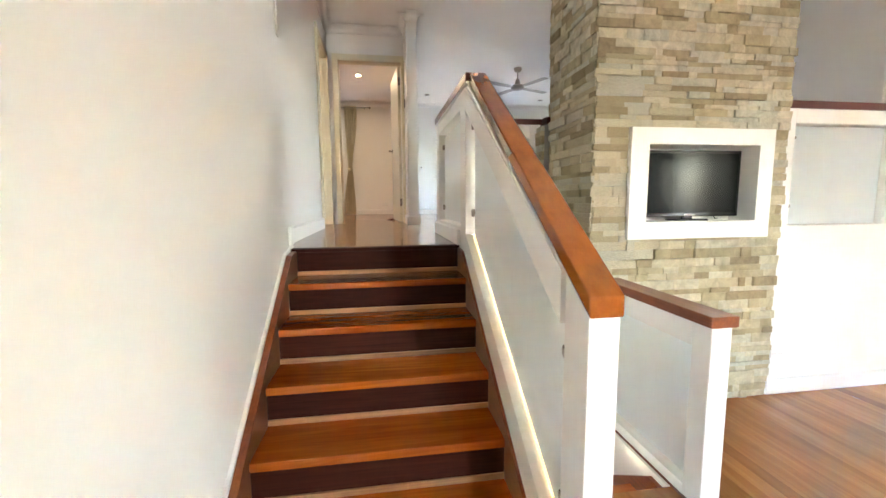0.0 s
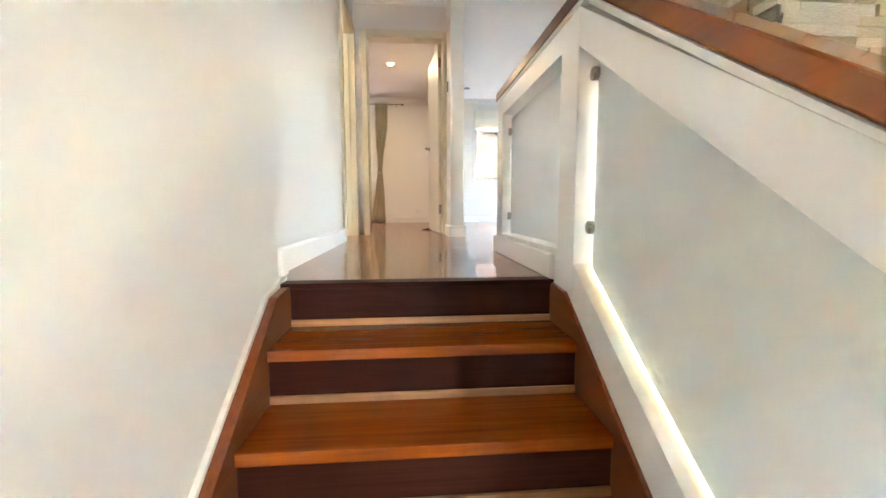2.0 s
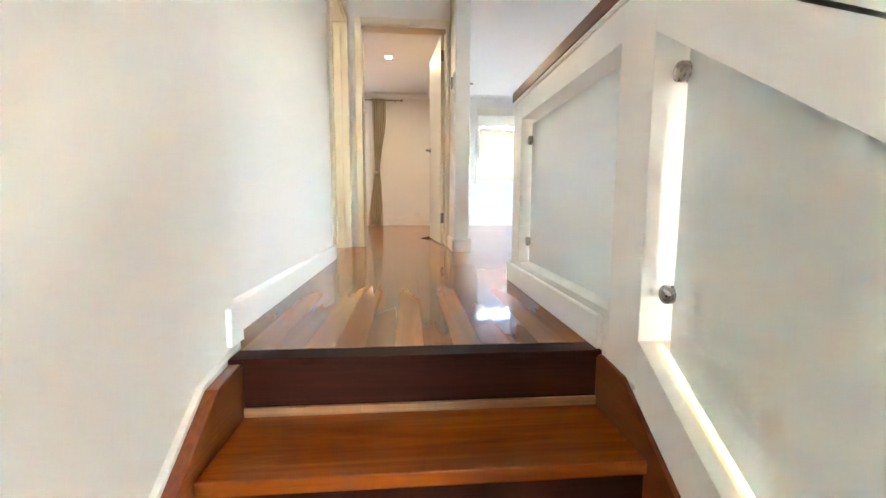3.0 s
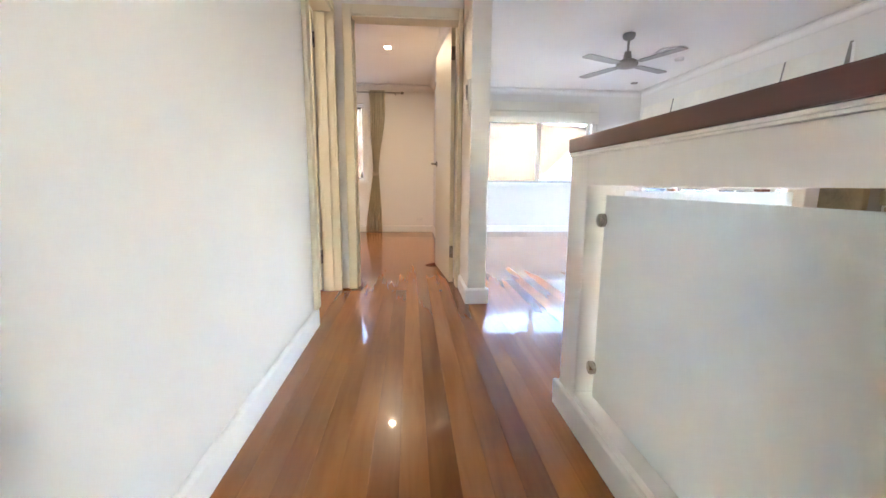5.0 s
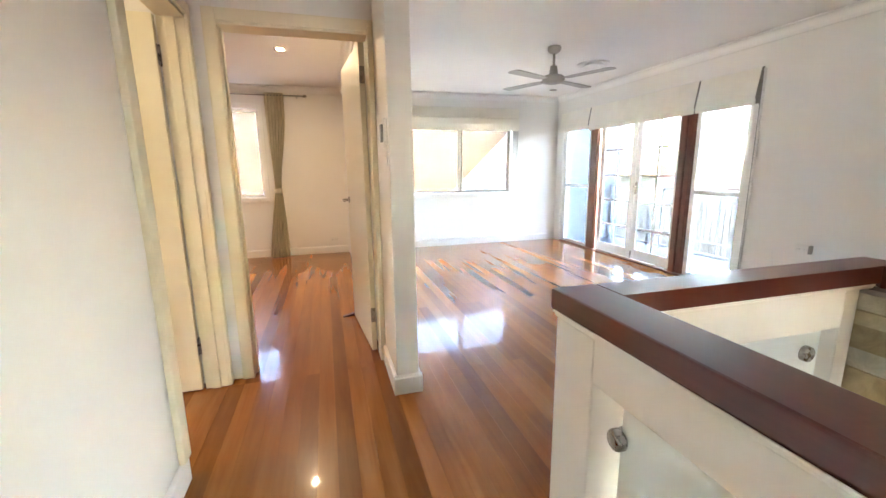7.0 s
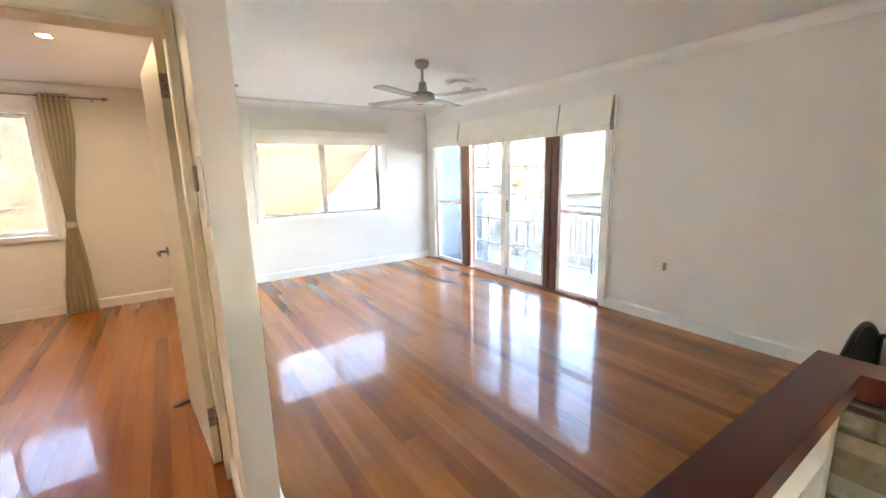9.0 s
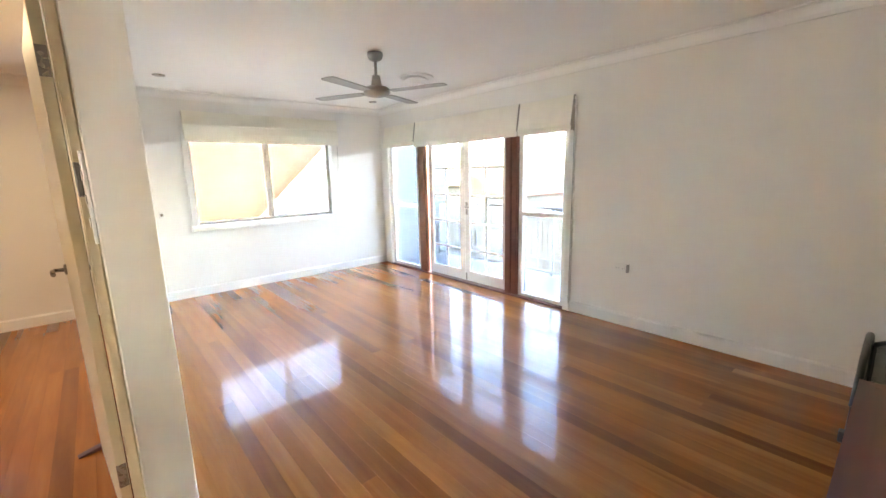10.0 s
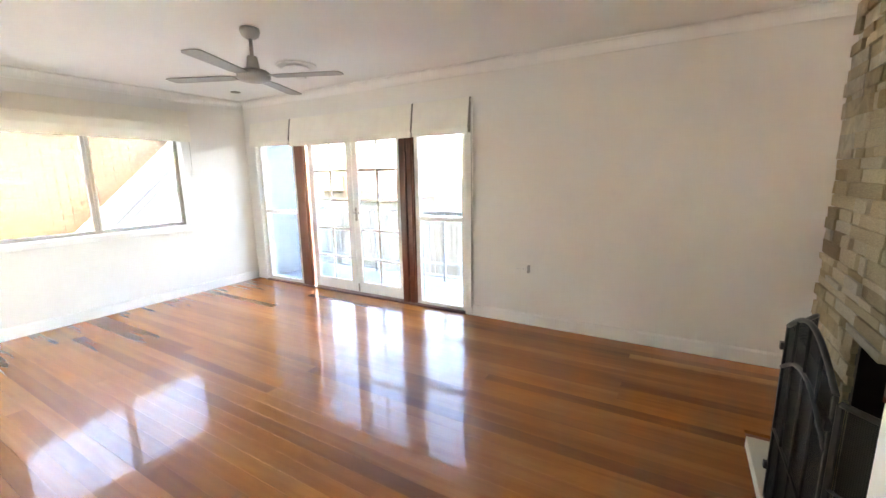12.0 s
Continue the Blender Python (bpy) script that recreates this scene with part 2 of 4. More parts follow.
def prism_into(bm, pts, axis, a, b, bevel=0.0):
    """A closed outline of (u, v) pairs, pushed along axis from a to b. axis x: (y, z); y: (x, z); z: (x, y)."""
    def at(p, w):
        return {"x": (w, p[0], p[1]), "y": (p[0], w, p[1]), "z": (p[0], p[1], w)}[axis]
    lo = [bm.verts.new(at(p, a)) for p in pts]
    hi = [bm.verts.new(at(p, b)) for p in pts]
    faces = [bm.faces.new(lo), bm.faces.new(list(reversed(hi)))]
    for i in range(len(pts)):
        j = (i + 1) % len(pts)
        faces.append(bm.faces.new((lo[i], hi[i], hi[j], lo[j])))
    bmesh.ops.recalc_face_normals(bm, faces=faces)
    if bevel > 0:
        edges = list({e for f in faces for e in f.edges})
        bmesh.ops.bevel(bm, geom=edges, offset=bevel, segments=2, affect="EDGES", profile=0.6)
    return bm


def prism(pts, axis, a, b, bevel=0.0):
    return prism_into(bmesh.new(), pts, axis, a, b, bevel)


def ring_prism_into(bm, outer, inner, axis, a, b):
    """A frame: outline with a hole of the same number of corners."""
    def at(p, w):
        return {"x": (w, p[0], p[1]), "y": (p[0], w, p[1]), "z": (p[0], p[1], w)}[axis]
    n = len(outer)
    oa, ia = [bm.verts.new(at(p, a)) for p in outer], [bm.verts.new(at(p, a)) for p in inner]
    ob, ib = [bm.verts.new(at(p, b)) for p in outer], [bm.verts.new(at(p, b)) for p in inner]
    fs = []
    for i in range(n):
        j = (i + 1) % n
        fs += [bm.faces.new((oa[i], oa[j], ia[j], ia[i])), bm.faces.new((ob[i], ib[i], ib[j], ob[j])),
               bm.faces.new((oa[i], ob[i], ob[j], oa[j])), bm.faces.new((ia[i], ia[j], ib[j], ib[i]))]
    bmesh.ops.recalc_face_normals(bm, faces=fs)
    return bm


def lathe_into(bm, profile, centre=(0, 0, 0), axis="z", n=24):
    """profile: (radius, height) pairs from end to end."""
    rings = []
    for r, h in profile:
        ring = []
        for i in range(n):
            a = 2 * math.pi * i / n
            p = (r * math.cos(a), r * math.sin(a), h)
            if axis == "x":
                p = (p[2], p[0], p[1])
            elif axis == "y":
                p = (p[0], p[2], p[1])
            ring.append(bm.verts.new((p[0] + centre[0], p[1] + centre[1], p[2] + centre[2])))
        rings.append(ring)
    fs = []
    for a, b in zip(rings, rings[1:]):
        for i in range(n):
            fs.append(bm.faces.new((a[i], a[(i + 1) % n], b[(i + 1) % n], b[i])))
    fs += [bm.faces.new(rings[0]), bm.faces.new(list(reversed(rings[-1])))]
    for f in fs:
        f.smooth = True
    bmesh.ops.recalc_face_normals(bm, faces=fs)
    return bm


def lathe(profile, centre=(0, 0, 0), axis="z", n=24):
    return lathe_into(bmesh.new(), profile, centre, axis, n)


def tube_into(bm, pts, r, n=8):
    """A round bar through the points."""
    pts = [Vector(p) for p in pts]
    rings = []
    for i, p in enumerate(pts):
        d = (pts[min(i + 1, len(pts) - 1)] - pts[max(i - 1, 0)]).normalized()
        u = d.orthogonal().normalized() if i == 0 else (prev - d * prev.dot(d)).normalized()
        prev = u
        w = d.cross(u)
        rings.append([bm.verts.new(p + r * (math.cos(2 * math.pi * k / n) * u + math.sin(2 * math.pi * k / n) * w)) for k in range(n)])
    fs = []
    for a, b in zip(rings, rings[1:]):
        for i in range(n):
            fs.append(bm.faces.new((a[i], a[(i + 1) % n], b[(i + 1) % n], b[i])))
    fs += [bm.faces.new(rings[0]), bm.faces.new(list(reversed(rings[-1])))]
    for f in fs[:-2]:
        f.smooth = True
    bmesh.ops.recalc_face_normals(bm, faces=fs)
    return bm


def tube(pts, r, n=8):
    return tube_into(bmesh.new(), pts, r, n)


def mesh_of(name, bm, material):
    me = bpy.data.meshes.new(name)
    bm.to_mesh(me)
    bm.free()
    me.materials.append(material)
    return me


def part(name, bm, material, parent=None, label="", at=None):
    ob = new(name, mesh_of(name, bm, material))
    if at is not None:
        ob.location = at
    if parent is not None:
        ob.parent = parent
    return tagged(ob, label)


def thing(name, at, label, category, group="", rz=0):
    e = new(name)
    e.empty_display_size = 0.1
    e.matrix_world = pose(*at, 0, 0, rz)
    return tagged(e, label, category, group)


def structure(name, bm, material, label=""):
    ob = new(name, mesh_of(name, bm, material))
    return tagged(ob, label, kind="structure")


def local(at):
    """Shifts world boxes into a thing whose Empty stands at that place."""
    ax, ay, az = at
    return lambda x0, x1, y0, y1, z0, z1: (x0 - ax, x1 - ax, y0 - ay, y1 - ay, z0 - az, z1 - az)


# ---------------------------------------------------------------- large structure
H = 2.42          # ceiling of the upper level
LOW = -1.262       # lower floor
DH = 2.03         # door head

structure("wall_west", boxes([
    (0.265, 0.45, -3.0, 4.66, LOW, H), (0.265, 0.385, 4.66, 6.58, LOW, H), (0.265, 0.385, 6.58, 7.35, DH, H), (0.265, 0.385, 7.35, 7.42, 0, H), (0.265, 0.385, 6.58, 7.42, LOW, -0.03)]), WALL, "plain off-white painted wall beside the stair")
structure("wall_hall_end", boxes([
    (-2.6, 0.518, 7.42, 7.54, 0, H), (0.518, 1.305, 7.42, 7.54, DH, H), (1.305, 1.335, 7.42, 7.54, 0, H)]), WALL)
structure("wall_bedroom_lounge", boxes([(1.335, 1.46, 6.965, 11.27, 0, H)], 0.003), WALL, "off-white wall whose end stands free beside the hall")
structure("wall_north", boxes([
    (-2.6, -1.2, 11.27, 11.47, -2.6, H), (-1.2, 0.17, 11.27, 11.47, -2.6, 0.88), (-1.2, 0.17, 11.27, 11.47, 2.12, H),
    (0.17, 2.27, 11.27, 11.47, -2.6, H), (2.27, 4.07, 11.27, 11.47, -2.6, 0.865), (2.27, 4.07, 11.27, 11.47, 2.0, H), (4.07, 5.10, 11.27, 11.47, -2.6, H)]), WALL)
structure("wall_east", boxes([
    (4.93, 5.10, 4.80, 7.85, LOW, H), (4.93, 5.10, 7.85, 11.08, 2.10, H), (4.93, 5.10, 7.85, 11.08, -1.3, -0.03), (4.93, 5.10, 11.08, 11.27, 0, H)]), WALL)
structure("wall_lower_north", boxes([(3.97, 6.6, 4.70, 4.80, LOW, 0.07), (4.95, 6.6, 4.70, 4.80, 0.07, H)]), WALL, "low white wall under the glass balustrade")
structure("wall_lower_east", boxes([
    (6.6, 6.75, -3.0, 4.8, LOW, 0.0), (6.6, 6.75, -3.0, 4.8, 1.0, H), (6.6, 6.75, -3.0, 0.4, 0.0, 1.0), (6.6, 6.75, 0.8, 4.8, 0.0, 1.0)]), WALL)
structure("wall_south", boxes([
    (0.265, 6.75, -3.15, -3.0, LOW, -0.4), (0.265, 6.75, -3.15, -3.0, 1.9, H), (0.265, 3.25, -3.15, -3.0, -0.4, 1.9), (3.75, 6.75, -3.15, -3.0, -0.4, 1.9)]), WALL)
structure("wall_bedroom_west", boxes([(-2.75, -2.6, 7.42, 11.47, -0.2, H)]), WALL)
structure("wall_side_room", boxes([(-1.8, 0.265, 5.6, 5.7, 0, H), (-1.9, -1.8, 5.6, 7.42, 0, H)]), WALL)
structure("wall_stairwell", boxes([
    (1.50, 1.60, 4.62, 5.54, -3.4, -0.032), (1.50, 2.43, 5.54, 5.64, -3.4, -0.032), (1.50, 1.60, 3.10, 4.62, -3.4, -1.30), (2.50, 2.519, 3.87, 4.66, -3.4, LOW - 0.001), (1.50, 2.43, 3.70, 3.86, -3.4, LOW - 0.26)]), WALL)
structure("ceiling", boxes([(-2.75, 6.75, -3.15, 4.80, H, H + 0.12), (-2.75, 5.10, 4.80, 11.47, H, H + 0.12)]), CEIL, "smooth white painted ceiling")
structure("roof", boxes([(-3.2, 7.1, -3.6, 4.79, H + 0.25, H + 0.4), (-3.2, 5.35, 4.79, 11.8, H + 0.25, H + 0.4)]), ROOFT)

structure("floor_upper", boxes([
    (0.265, 1.50, 4.60, 7.42, -0.25, -0.022), (-1.9, 0.265, 5.6, 7.42, -0.25, -0.022), (-2.6, 1.50, 7.42, 11.27, -0.25, -0.022),
    (1.50, 4.93, 5.62, 11.27, -0.25, -0.022), (3.94, 4.93, 4.80, 5.62, -0.25, -0.022), (2.43, 3.94, 5.42, 5.62, -0.25, -0.022)]), STRING, "timber floor frame under the boards")
structure("floor_lower", boxes([(0.265, 2.52, -3.0, 3.87, LOW - 0.25, LOW - 0.022), (2.52, 6.6, -3.0, 4.70, LOW - 0.25, LOW - 0.022)]), STRING)


def cornice(name, x0, y0, x1, y1, nx, ny):
    """A coved cornice from one corner to the next; (nx, ny) points into the room."""
    prof = [(0.0, 0.0), (0.0, -0.085), (0.012, -0.085)]
    for k in range(6):
        a = radians(90 * k / 5)
        prof.append((0.012 + 0.06 * (1 - math.cos(a)), -0.078 + 0.066 * math.sin(a)))
    prof += [(0.085, -0.012), (0.085, 0.0)]
    bm = bmesh.new()
    ends = []
    for ex, ey in ((x0, y0), (x1, y1)):
        ends.append([bm.verts.new((ex + nx * u, ey + ny * u, H - 0.001 + w)) for u, w in prof])
    n = len(prof)
    fs = [bm.faces.new(ends[0]), bm.faces.new(list(reversed(ends[1])))]
    for i in range(n):
        j = (i + 1) % n
        fs.append(bm.faces.new((ends[0][i], ends[1][i], ends[1][j], ends[0][j])))
    bmesh.ops.recalc_face_normals(bm, faces=fs)
    return structure(name, bm, CEIL)


cornice("cornice_lounge_north", 1.46, 11.269, 4.93, 11.269, 0, -1)
cornice("cornice_lounge_east", 4.929, 4.80, 4.929, 11.27, -1, 0)
cornice("cornice_lounge_west", 1.461, 6.965, 1.461, 11.27, 1, 0)
cornice("cornice_pier", 1.335, 6.964, 1.46, 6.964, 0, -1)
cornice("cornice_hall_east", 1.334, 6.965, 1.334, 7.42, -1, 0)
cornice("cornice_hall_end", 0.385, 7.419, 1.335, 7.419, 0, -1)
cornice("cornice_west", 0.386, 4.66, 0.386, 7.42, 1, 0)
cornice("cornice_stair_west", 0.451, -3.0, 0.451, 4.66, 1, 0)
cornice("cornice_bedroom_north", -2.6, 11.269, 1.335, 11.269, 0, -1)
cornice("cornice_bedroom_east", 1.334, 7.54, 1.334, 11.27, -1, 0)
cornice("cornice_bedroom_south", -2.6, 7.541, 1.335, 7.541, 0, 1)


def skirting(name, x0, y0, x1, y1, nx, ny, z=0.0, h=0.11, t=0.018):
    """A skirting board with a rounded top edge."""
    if nx:
        a, b = sorted((y0, y1))
        pts = [(x0, z), (x0 + nx * t, z), (x0 + nx * t, z + h - 0.014), (x0 + nx * t * 0.55, z + h - 0.003), (x0 + nx * t * 0.2, z + h), (x0, z + h)]
        return structure(name, prism(pts, "y", a, b), TRIM)
    a, b = sorted((x0, x1))
    pts = [(y0, z), (y0 + ny * t, z), (y0 + ny * t, z + h - 0.014), (y0 + ny * t * 0.55, z + h - 0.003), (y0 + ny * t * 0.2, z + h), (y0, z + h)]
    return structure(name, prism(pts, "x", a, b), TRIM)


skirting("skirting_hall_west", 0.386, 4.66, 0.386, 6.572, 1, 0, t=0.016)
skirting("skirting_pier_end", 1.317, 6.964, 1.478, 6.964, 0, -1)
skirting("skirting_pier_west", 1.334, 6.964, 1.334, 7.418, -1, 0)
skirting("skirting_pier_east", 1.461, 6.964, 1.461, 11.268, 1, 0)
skirting("skirting_lounge_north", 1.479, 11.269, 4.91, 11.269, 0, -1)
skirting("skirting_lounge_east", 4.929, 4.82, 4.929, 7.80, -1, 0)
skirting("skirting_bedroom_north", -2.6, 11.269, 1.315, 11.269, 0, -1)
skirting("skirting_bedroom_east", 1.334, 7.56, 1.334, 11.25, -1, 0)
skirting("skirting_lower_north", 3.98, 4.699, 6.6, 4.699, 0, -1, LOW, 0.12)
skirting("skirting_lower_west", 0.451, -3.0, 0.451, 2.95, 1, 0, LOW, 0.12)


def architrave(name, axis, plane, out, u0, u1, top, w=0.06, t=0.018, z0=0.0, left=True, right=True):
    """Moulded trim round an opening: u runs along the wall, out is the way that it stands proud."""
    bm = bmesh.new()
    for a, b, c, d in ([(u0 - w, u0, z0, top + w)] if left else []) + ([(u1, u1 + w, z0, top + w)] if right else []) + [(u0, u1, top, top + w)]:
        p0, p1 = sorted((plane, plane + out * t))
        box_into(bm, *((p0, p1, a, b) if axis == "x" else (a, b, p0, p1)), c, d, bevel=0.005, seg=2)
    return structure(name, bm, DOORP)


def window_frame(axis, at0, at1, u0, u1, z0, z1, w=0.05, mullions=(), rails=()):
    """Boxes of a plain frame with uprights and rails; axis is the wall's normal."""
    def B(a, b, c, d):
        return (at0, at1, a, b, c, d) if axis == "x" else (a, b, at0, at1, c, d)
    out = [B(u0, u0 + w, z0, z1), B(u1 - w, u1, z0, z1), B(u0 + w, u1 - w, z0, z0 + w), B(u0 + w, u1 - w, z1 - w, z1)]
    for m, mw in mullions:
        out.append(B(m - mw / 2, m + mw / 2, z0 + w, z1 - w))
    for r, rw in rails:
        out.append(B(u0 + w, u1 - w, r - rw / 2, r + rw / 2))
    return out


# door frames: side-room door in the west wall, bedroom door in the hall end wall
structure("door_1_trim", boxes([(0.386, 0.412, 6.505, 6.58, 0.112, DH + 0.06), (0.386, 0.404, 7.35, 7.40, 0, DH + 0.06), (0.386, 0.404, 6.58, 7.35, DH, DH + 0.06)], 0.006, 2), DOORP)
structure("door_1_jamb", boxes([(0.262, 0.388, 6.565, 6.581, 0, DH), (0.262, 0.388, 7.349, 7.365, 0, DH), (0.262, 0.388, 6.581, 7.349, DH - 0.016, DH), (0.30, 0.345, 7.337, 7.349, 0, DH - 0.016)], 0.002), DOORP)
architrave("door_2_trim", "y", 7.419, -1, 0.518, 1.300, DH, 0.065, right=False)
structure("door_2_trim_side", boxes([(1.300, 1.3335, 7.401, 7.419, 0.0, DH + 0.065)], 0.005), DOORP)
structure("door_2_jamb", boxes([(0.502, 0.519, 7.402, 7.545, 0, DH), (1.299, 1.315, 7.402, 7.545, 0, DH), (0.519, 1.299, 7.402, 7.545, DH - 0.016, DH), (0.519, 0.531, 7.47, 7.51, 0, DH - 0.016)], 0.002), DOORP)

# windows and glazed doors
structure("window_1_frame", boxes(window_frame("y", 11.36, 11.42, 2.27, 4.07, 0.865, 2.0, 0.035, [(3.165, 0.035), (3.205, 0.030)]), 0.004), TAUPE, "taupe aluminium sliding window frame")
structure("window_1_sill", boxes([(2.20, 4.16, 11.215, 11.36, 0.80, 0.862)], 0.008, 2), TRIM)
structure("window_1_trim", boxes([(2.21, 2.27, 11.252, 11.27, 0.862, 2.06), (4.07, 4.13, 11.252, 11.27, 0.862, 2.06), (2.27, 4.07, 11.252, 11.27, 2.0, 2.06)], 0.004), TRIM)
structure("window_1_pane", boxes([(2.305, 3.165, 11.395, 11.400, 0.90, 1.965), (3.215, 4.035, 11.375, 11.380, 0.90, 1.965)]), DIMMING)
structure("window_2_frame", boxes(window_frame("y", 11.36, 11.42, -1.2, 0.17, 0.88, 2.12, 0.04, [(-0.5, 0.05)]), 0.004), ALU)
structure("window_2_trim", boxes([(0.17, 0.23, 11.252, 11.27, 0.82, 2.18), (-1.26, -1.2, 11.252, 11.27, 0.82, 2.18), (-1.2, 0.17, 11.252, 11.27, 2.12, 2.18), (-1.26, 0.24, 11.23, 11.358, 0.82, 0.878)], 0.004), TRIM)
structure("window_2_pane", boxes([(-1.16, 0.13, 11.385, 11.390, 0.92, 2.08)]), DIMMING)
for nm in ("window_1_pane", "window_2_pane"):
    bpy.data.objects[nm].visible_shadow = False


def sidelight(name, y0, y1):
    structure(name + "_frame", boxes(window_frame("x", 4.95, 5.03, y0, y1, 0.0, 2.10, 0.055, (), [(0.97, 0.045)]), 0.004), TRIM, "white painted sidelight frame")
    p = structure(name + "_pane", boxes([(4.985, 4.990, y0 + 0.05, y1 - 0.05, 0.05, 2.05)]), DIMMING)
    p.visible_shadow = False


sidelight("window_3", 10.32, 11.04)
sidelight("window_4", 7.88, 8.50)
structure("window_3_trim", boxes([(4.905, 5.03, 11.04, 11.085, 0, 2.12), (4.905, 5.03, 7.845, 7.88, 0, 2.12), (4.90, 4.93, 7.80, 7.845, 0, 2.12)], 0.004), TRIM)
structure("door_3_post", boxes([(4.90, 4.955, 10.13, 10.21, 0.02, 2.10), (4.93, 5.05, 10.21, 10.32, 0.02, 2.10), (4.915, 4.95, 10.225, 10.29, 0.02, 2.10)], 0.006, 2), REDWOOD, "stained red-brown timber door post")
structure("door_4_post", boxes([(4.90, 4.955, 8.585, 8.66, 0.02, 2.10), (4.93, 5.05, 8.50, 8.585, 0.02, 2.10), (4.915, 4.95, 8.515, 8.575, 0.02, 2.10)], 0.006, 2), REDWOOD, "stained red-brown timber door post")
structure("door_3_sill", boxes([(4.895, 5.08, 7.88, 11.04, -0.022, 0.018)], 0.005), REDWOOD, "red-brown timber door sill")


def french_leaf(y0, y1, hinge_side, label):
    """One ten-light leaf, standing shut in the opening."""
    at = (4.99, (y0 + y1) / 2, 0.022)
    L = local(at)
    d = thing("french_door", at, label, "door", "french door leaves")
    st, br, tr = 0.085, 0.13, 0.10
    z0, z1 = 0.022, 2.08
    part("stiles_and_rails", boxes([L(4.97, 5.01, y0, y0 + st, z0, z1), L(4.97, 5.01, y1 - st, y1, z0, z1), L(4.97, 5.01, y0 + st, y1 - st, z0, z0 + br), L(4.97, 5.01, y0 + st, y1 - st, z1 - tr, z1)], 0.004), TRIM, d)
    mid = (y0 + y1) / 2
    mm = [L(4.978, 5.002, mid - 0.011, mid + 0.011, z0 + br, z1 - tr)]
    for k in range(1, 6):
        z = 0.44 + 0.35 * (k - 1)
        if z < z1 - tr:
            mm.append(L(4.9785, 5.0015, y0 + st, y1 - st, z - 0.011, z + 0.011))
    part("muntins", boxes(mm, 0.003), TRIM, d)
    g = part("pane", boxes([L(4.988, 4.992, y0 + st, y1 - st, z0 + br, z1 - tr)]), DIMMING, d)
    g.visible_shadow = False
    return d, L


dl, L = french_leaf(9.40, 10.125, 1, "shut white glazed door leaf with small panes")
dr, L = french_leaf(8.665, 9.395, -1, "shut white glazed door leaf with lever handle")
part("handle", tube_into(boxes([L(4.962, 4.971, 9.34, 9.375, 0.90, 1.06)], 0.002), [Vector((4.97, 9.357, 1.0)) - dr.location, Vector((4.93, 9.357, 1.0)) - dr.location, Vector((4.928, 9.27, 1.0)) - dr.location], 0.008), STEEL, dr, "brushed metal lever handle")
part("bolt", boxes([L(4.955, 4.971, 9.36, 9.378, 0.03, 0.13)], 0.002), DARKMETAL, dr, "dark floor bolt")


# ---------------------------------------------------------------- chimney
CX0, CX1, CY0, CY1 = 2.46, 3.96, 4.69, 5.41
chim = thing("stone_chimney", (3.19, 5.05, LOW), "tall chimney clad in split grey and honey ledgestone", "chimney")
CL = local((3.19, 5.05, LOW))
for block in [
    CL(CX0, CX1, 4.88, CY1 - 0.25, LOW, H), CL(CX0, 2.80, CY0, 4.88, LOW, H), CL(3.73, CX1, CY0, 4.88, LOW, H), CL(2.80, 3.73, CY0, 4.88, LOW, 0.10), CL(2.80, 3.73, CY0, 4.88, 0.665, H),
    CL(CX0, 2.72, CY1 - 0.25, CY1, LOW, H), CL(3.42, CX1, CY1 - 0.25, CY1, LOW, H), CL(2.72, 3.42, CY1 - 0.25, CY1, LOW, 0.06), CL(2.72, 3.42, CY1 - 0.25, CY1, 0.78, H), CL(2.405, 2.458, CY1 + 0.02, 5.583, LOW, 0.92)]:
    part("core", boxes([block]), CONCRETE, chim)


# ---------------------------------------------------------------- ground and surroundings
structure("ground", boxes([(-400, 400, -400, 400, -2.75, -2.6)]), PAVING, "pale paved yard running out to the distance")


# ---------------------------------------------------------------- main stair
R0, RZ, GO = 0.162, 0.174, 0.255     # drop to the first tread, riser, going
SX0, SX1 = 0.50, 1.485
stair = thing("timber_staircase", (1.0, 3.8, LOW), "polished red-brown timber stair with dark risers and pale strips", "stairs")
SL = local((1.0, 3.8, LOW))
for k in range(7):
    yf = 4.575 - GO * k
    ztop = -0.022 if k == 0 else -R0 - RZ * (k - 1) - 0.036
    zbot = -R0 - RZ * k
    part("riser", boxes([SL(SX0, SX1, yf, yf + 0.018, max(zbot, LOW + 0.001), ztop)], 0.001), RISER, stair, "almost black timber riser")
    if k < 6:
        t = part("tread", boxes([SL(SX0, SX1, yf - GO - 0.012, yf, zbot - 0.036, zbot)], 0.004, 2), STAIR, stair)
        part("strip", boxes([SL(SX0 + 0.001, SX1 - 0.001, yf - 0.012, yf - 0.0005, zbot + 0.0005, zbot + 0.026)], 0.004, 2), STRIP, stair, "pale timber strip along the back of the tread")
part("nosing", boxes([SL(SX0 - 0.045, SX1 + 0.012, 4.567, 4.64, -0.021, 0.0005)], 0.003, 2), RISER, stair, "dark timber edge of the top step")


def stringer(x0, x1):
    m = RZ / GO
    y_end = 3.0
    pts = [(4.66, -0.023), (4.56, -0.012), (4.44, -0.022), (y_end, -0.022 - m * (4.44 - y_end)), (y_end, LOW), (3.3, LOW), (4.66, -0.42)]
    return prism([(y - 3.8, z - LOW) for y, z in pts], "x", x0 - 1.0, x1 - 1.0, 0.003)


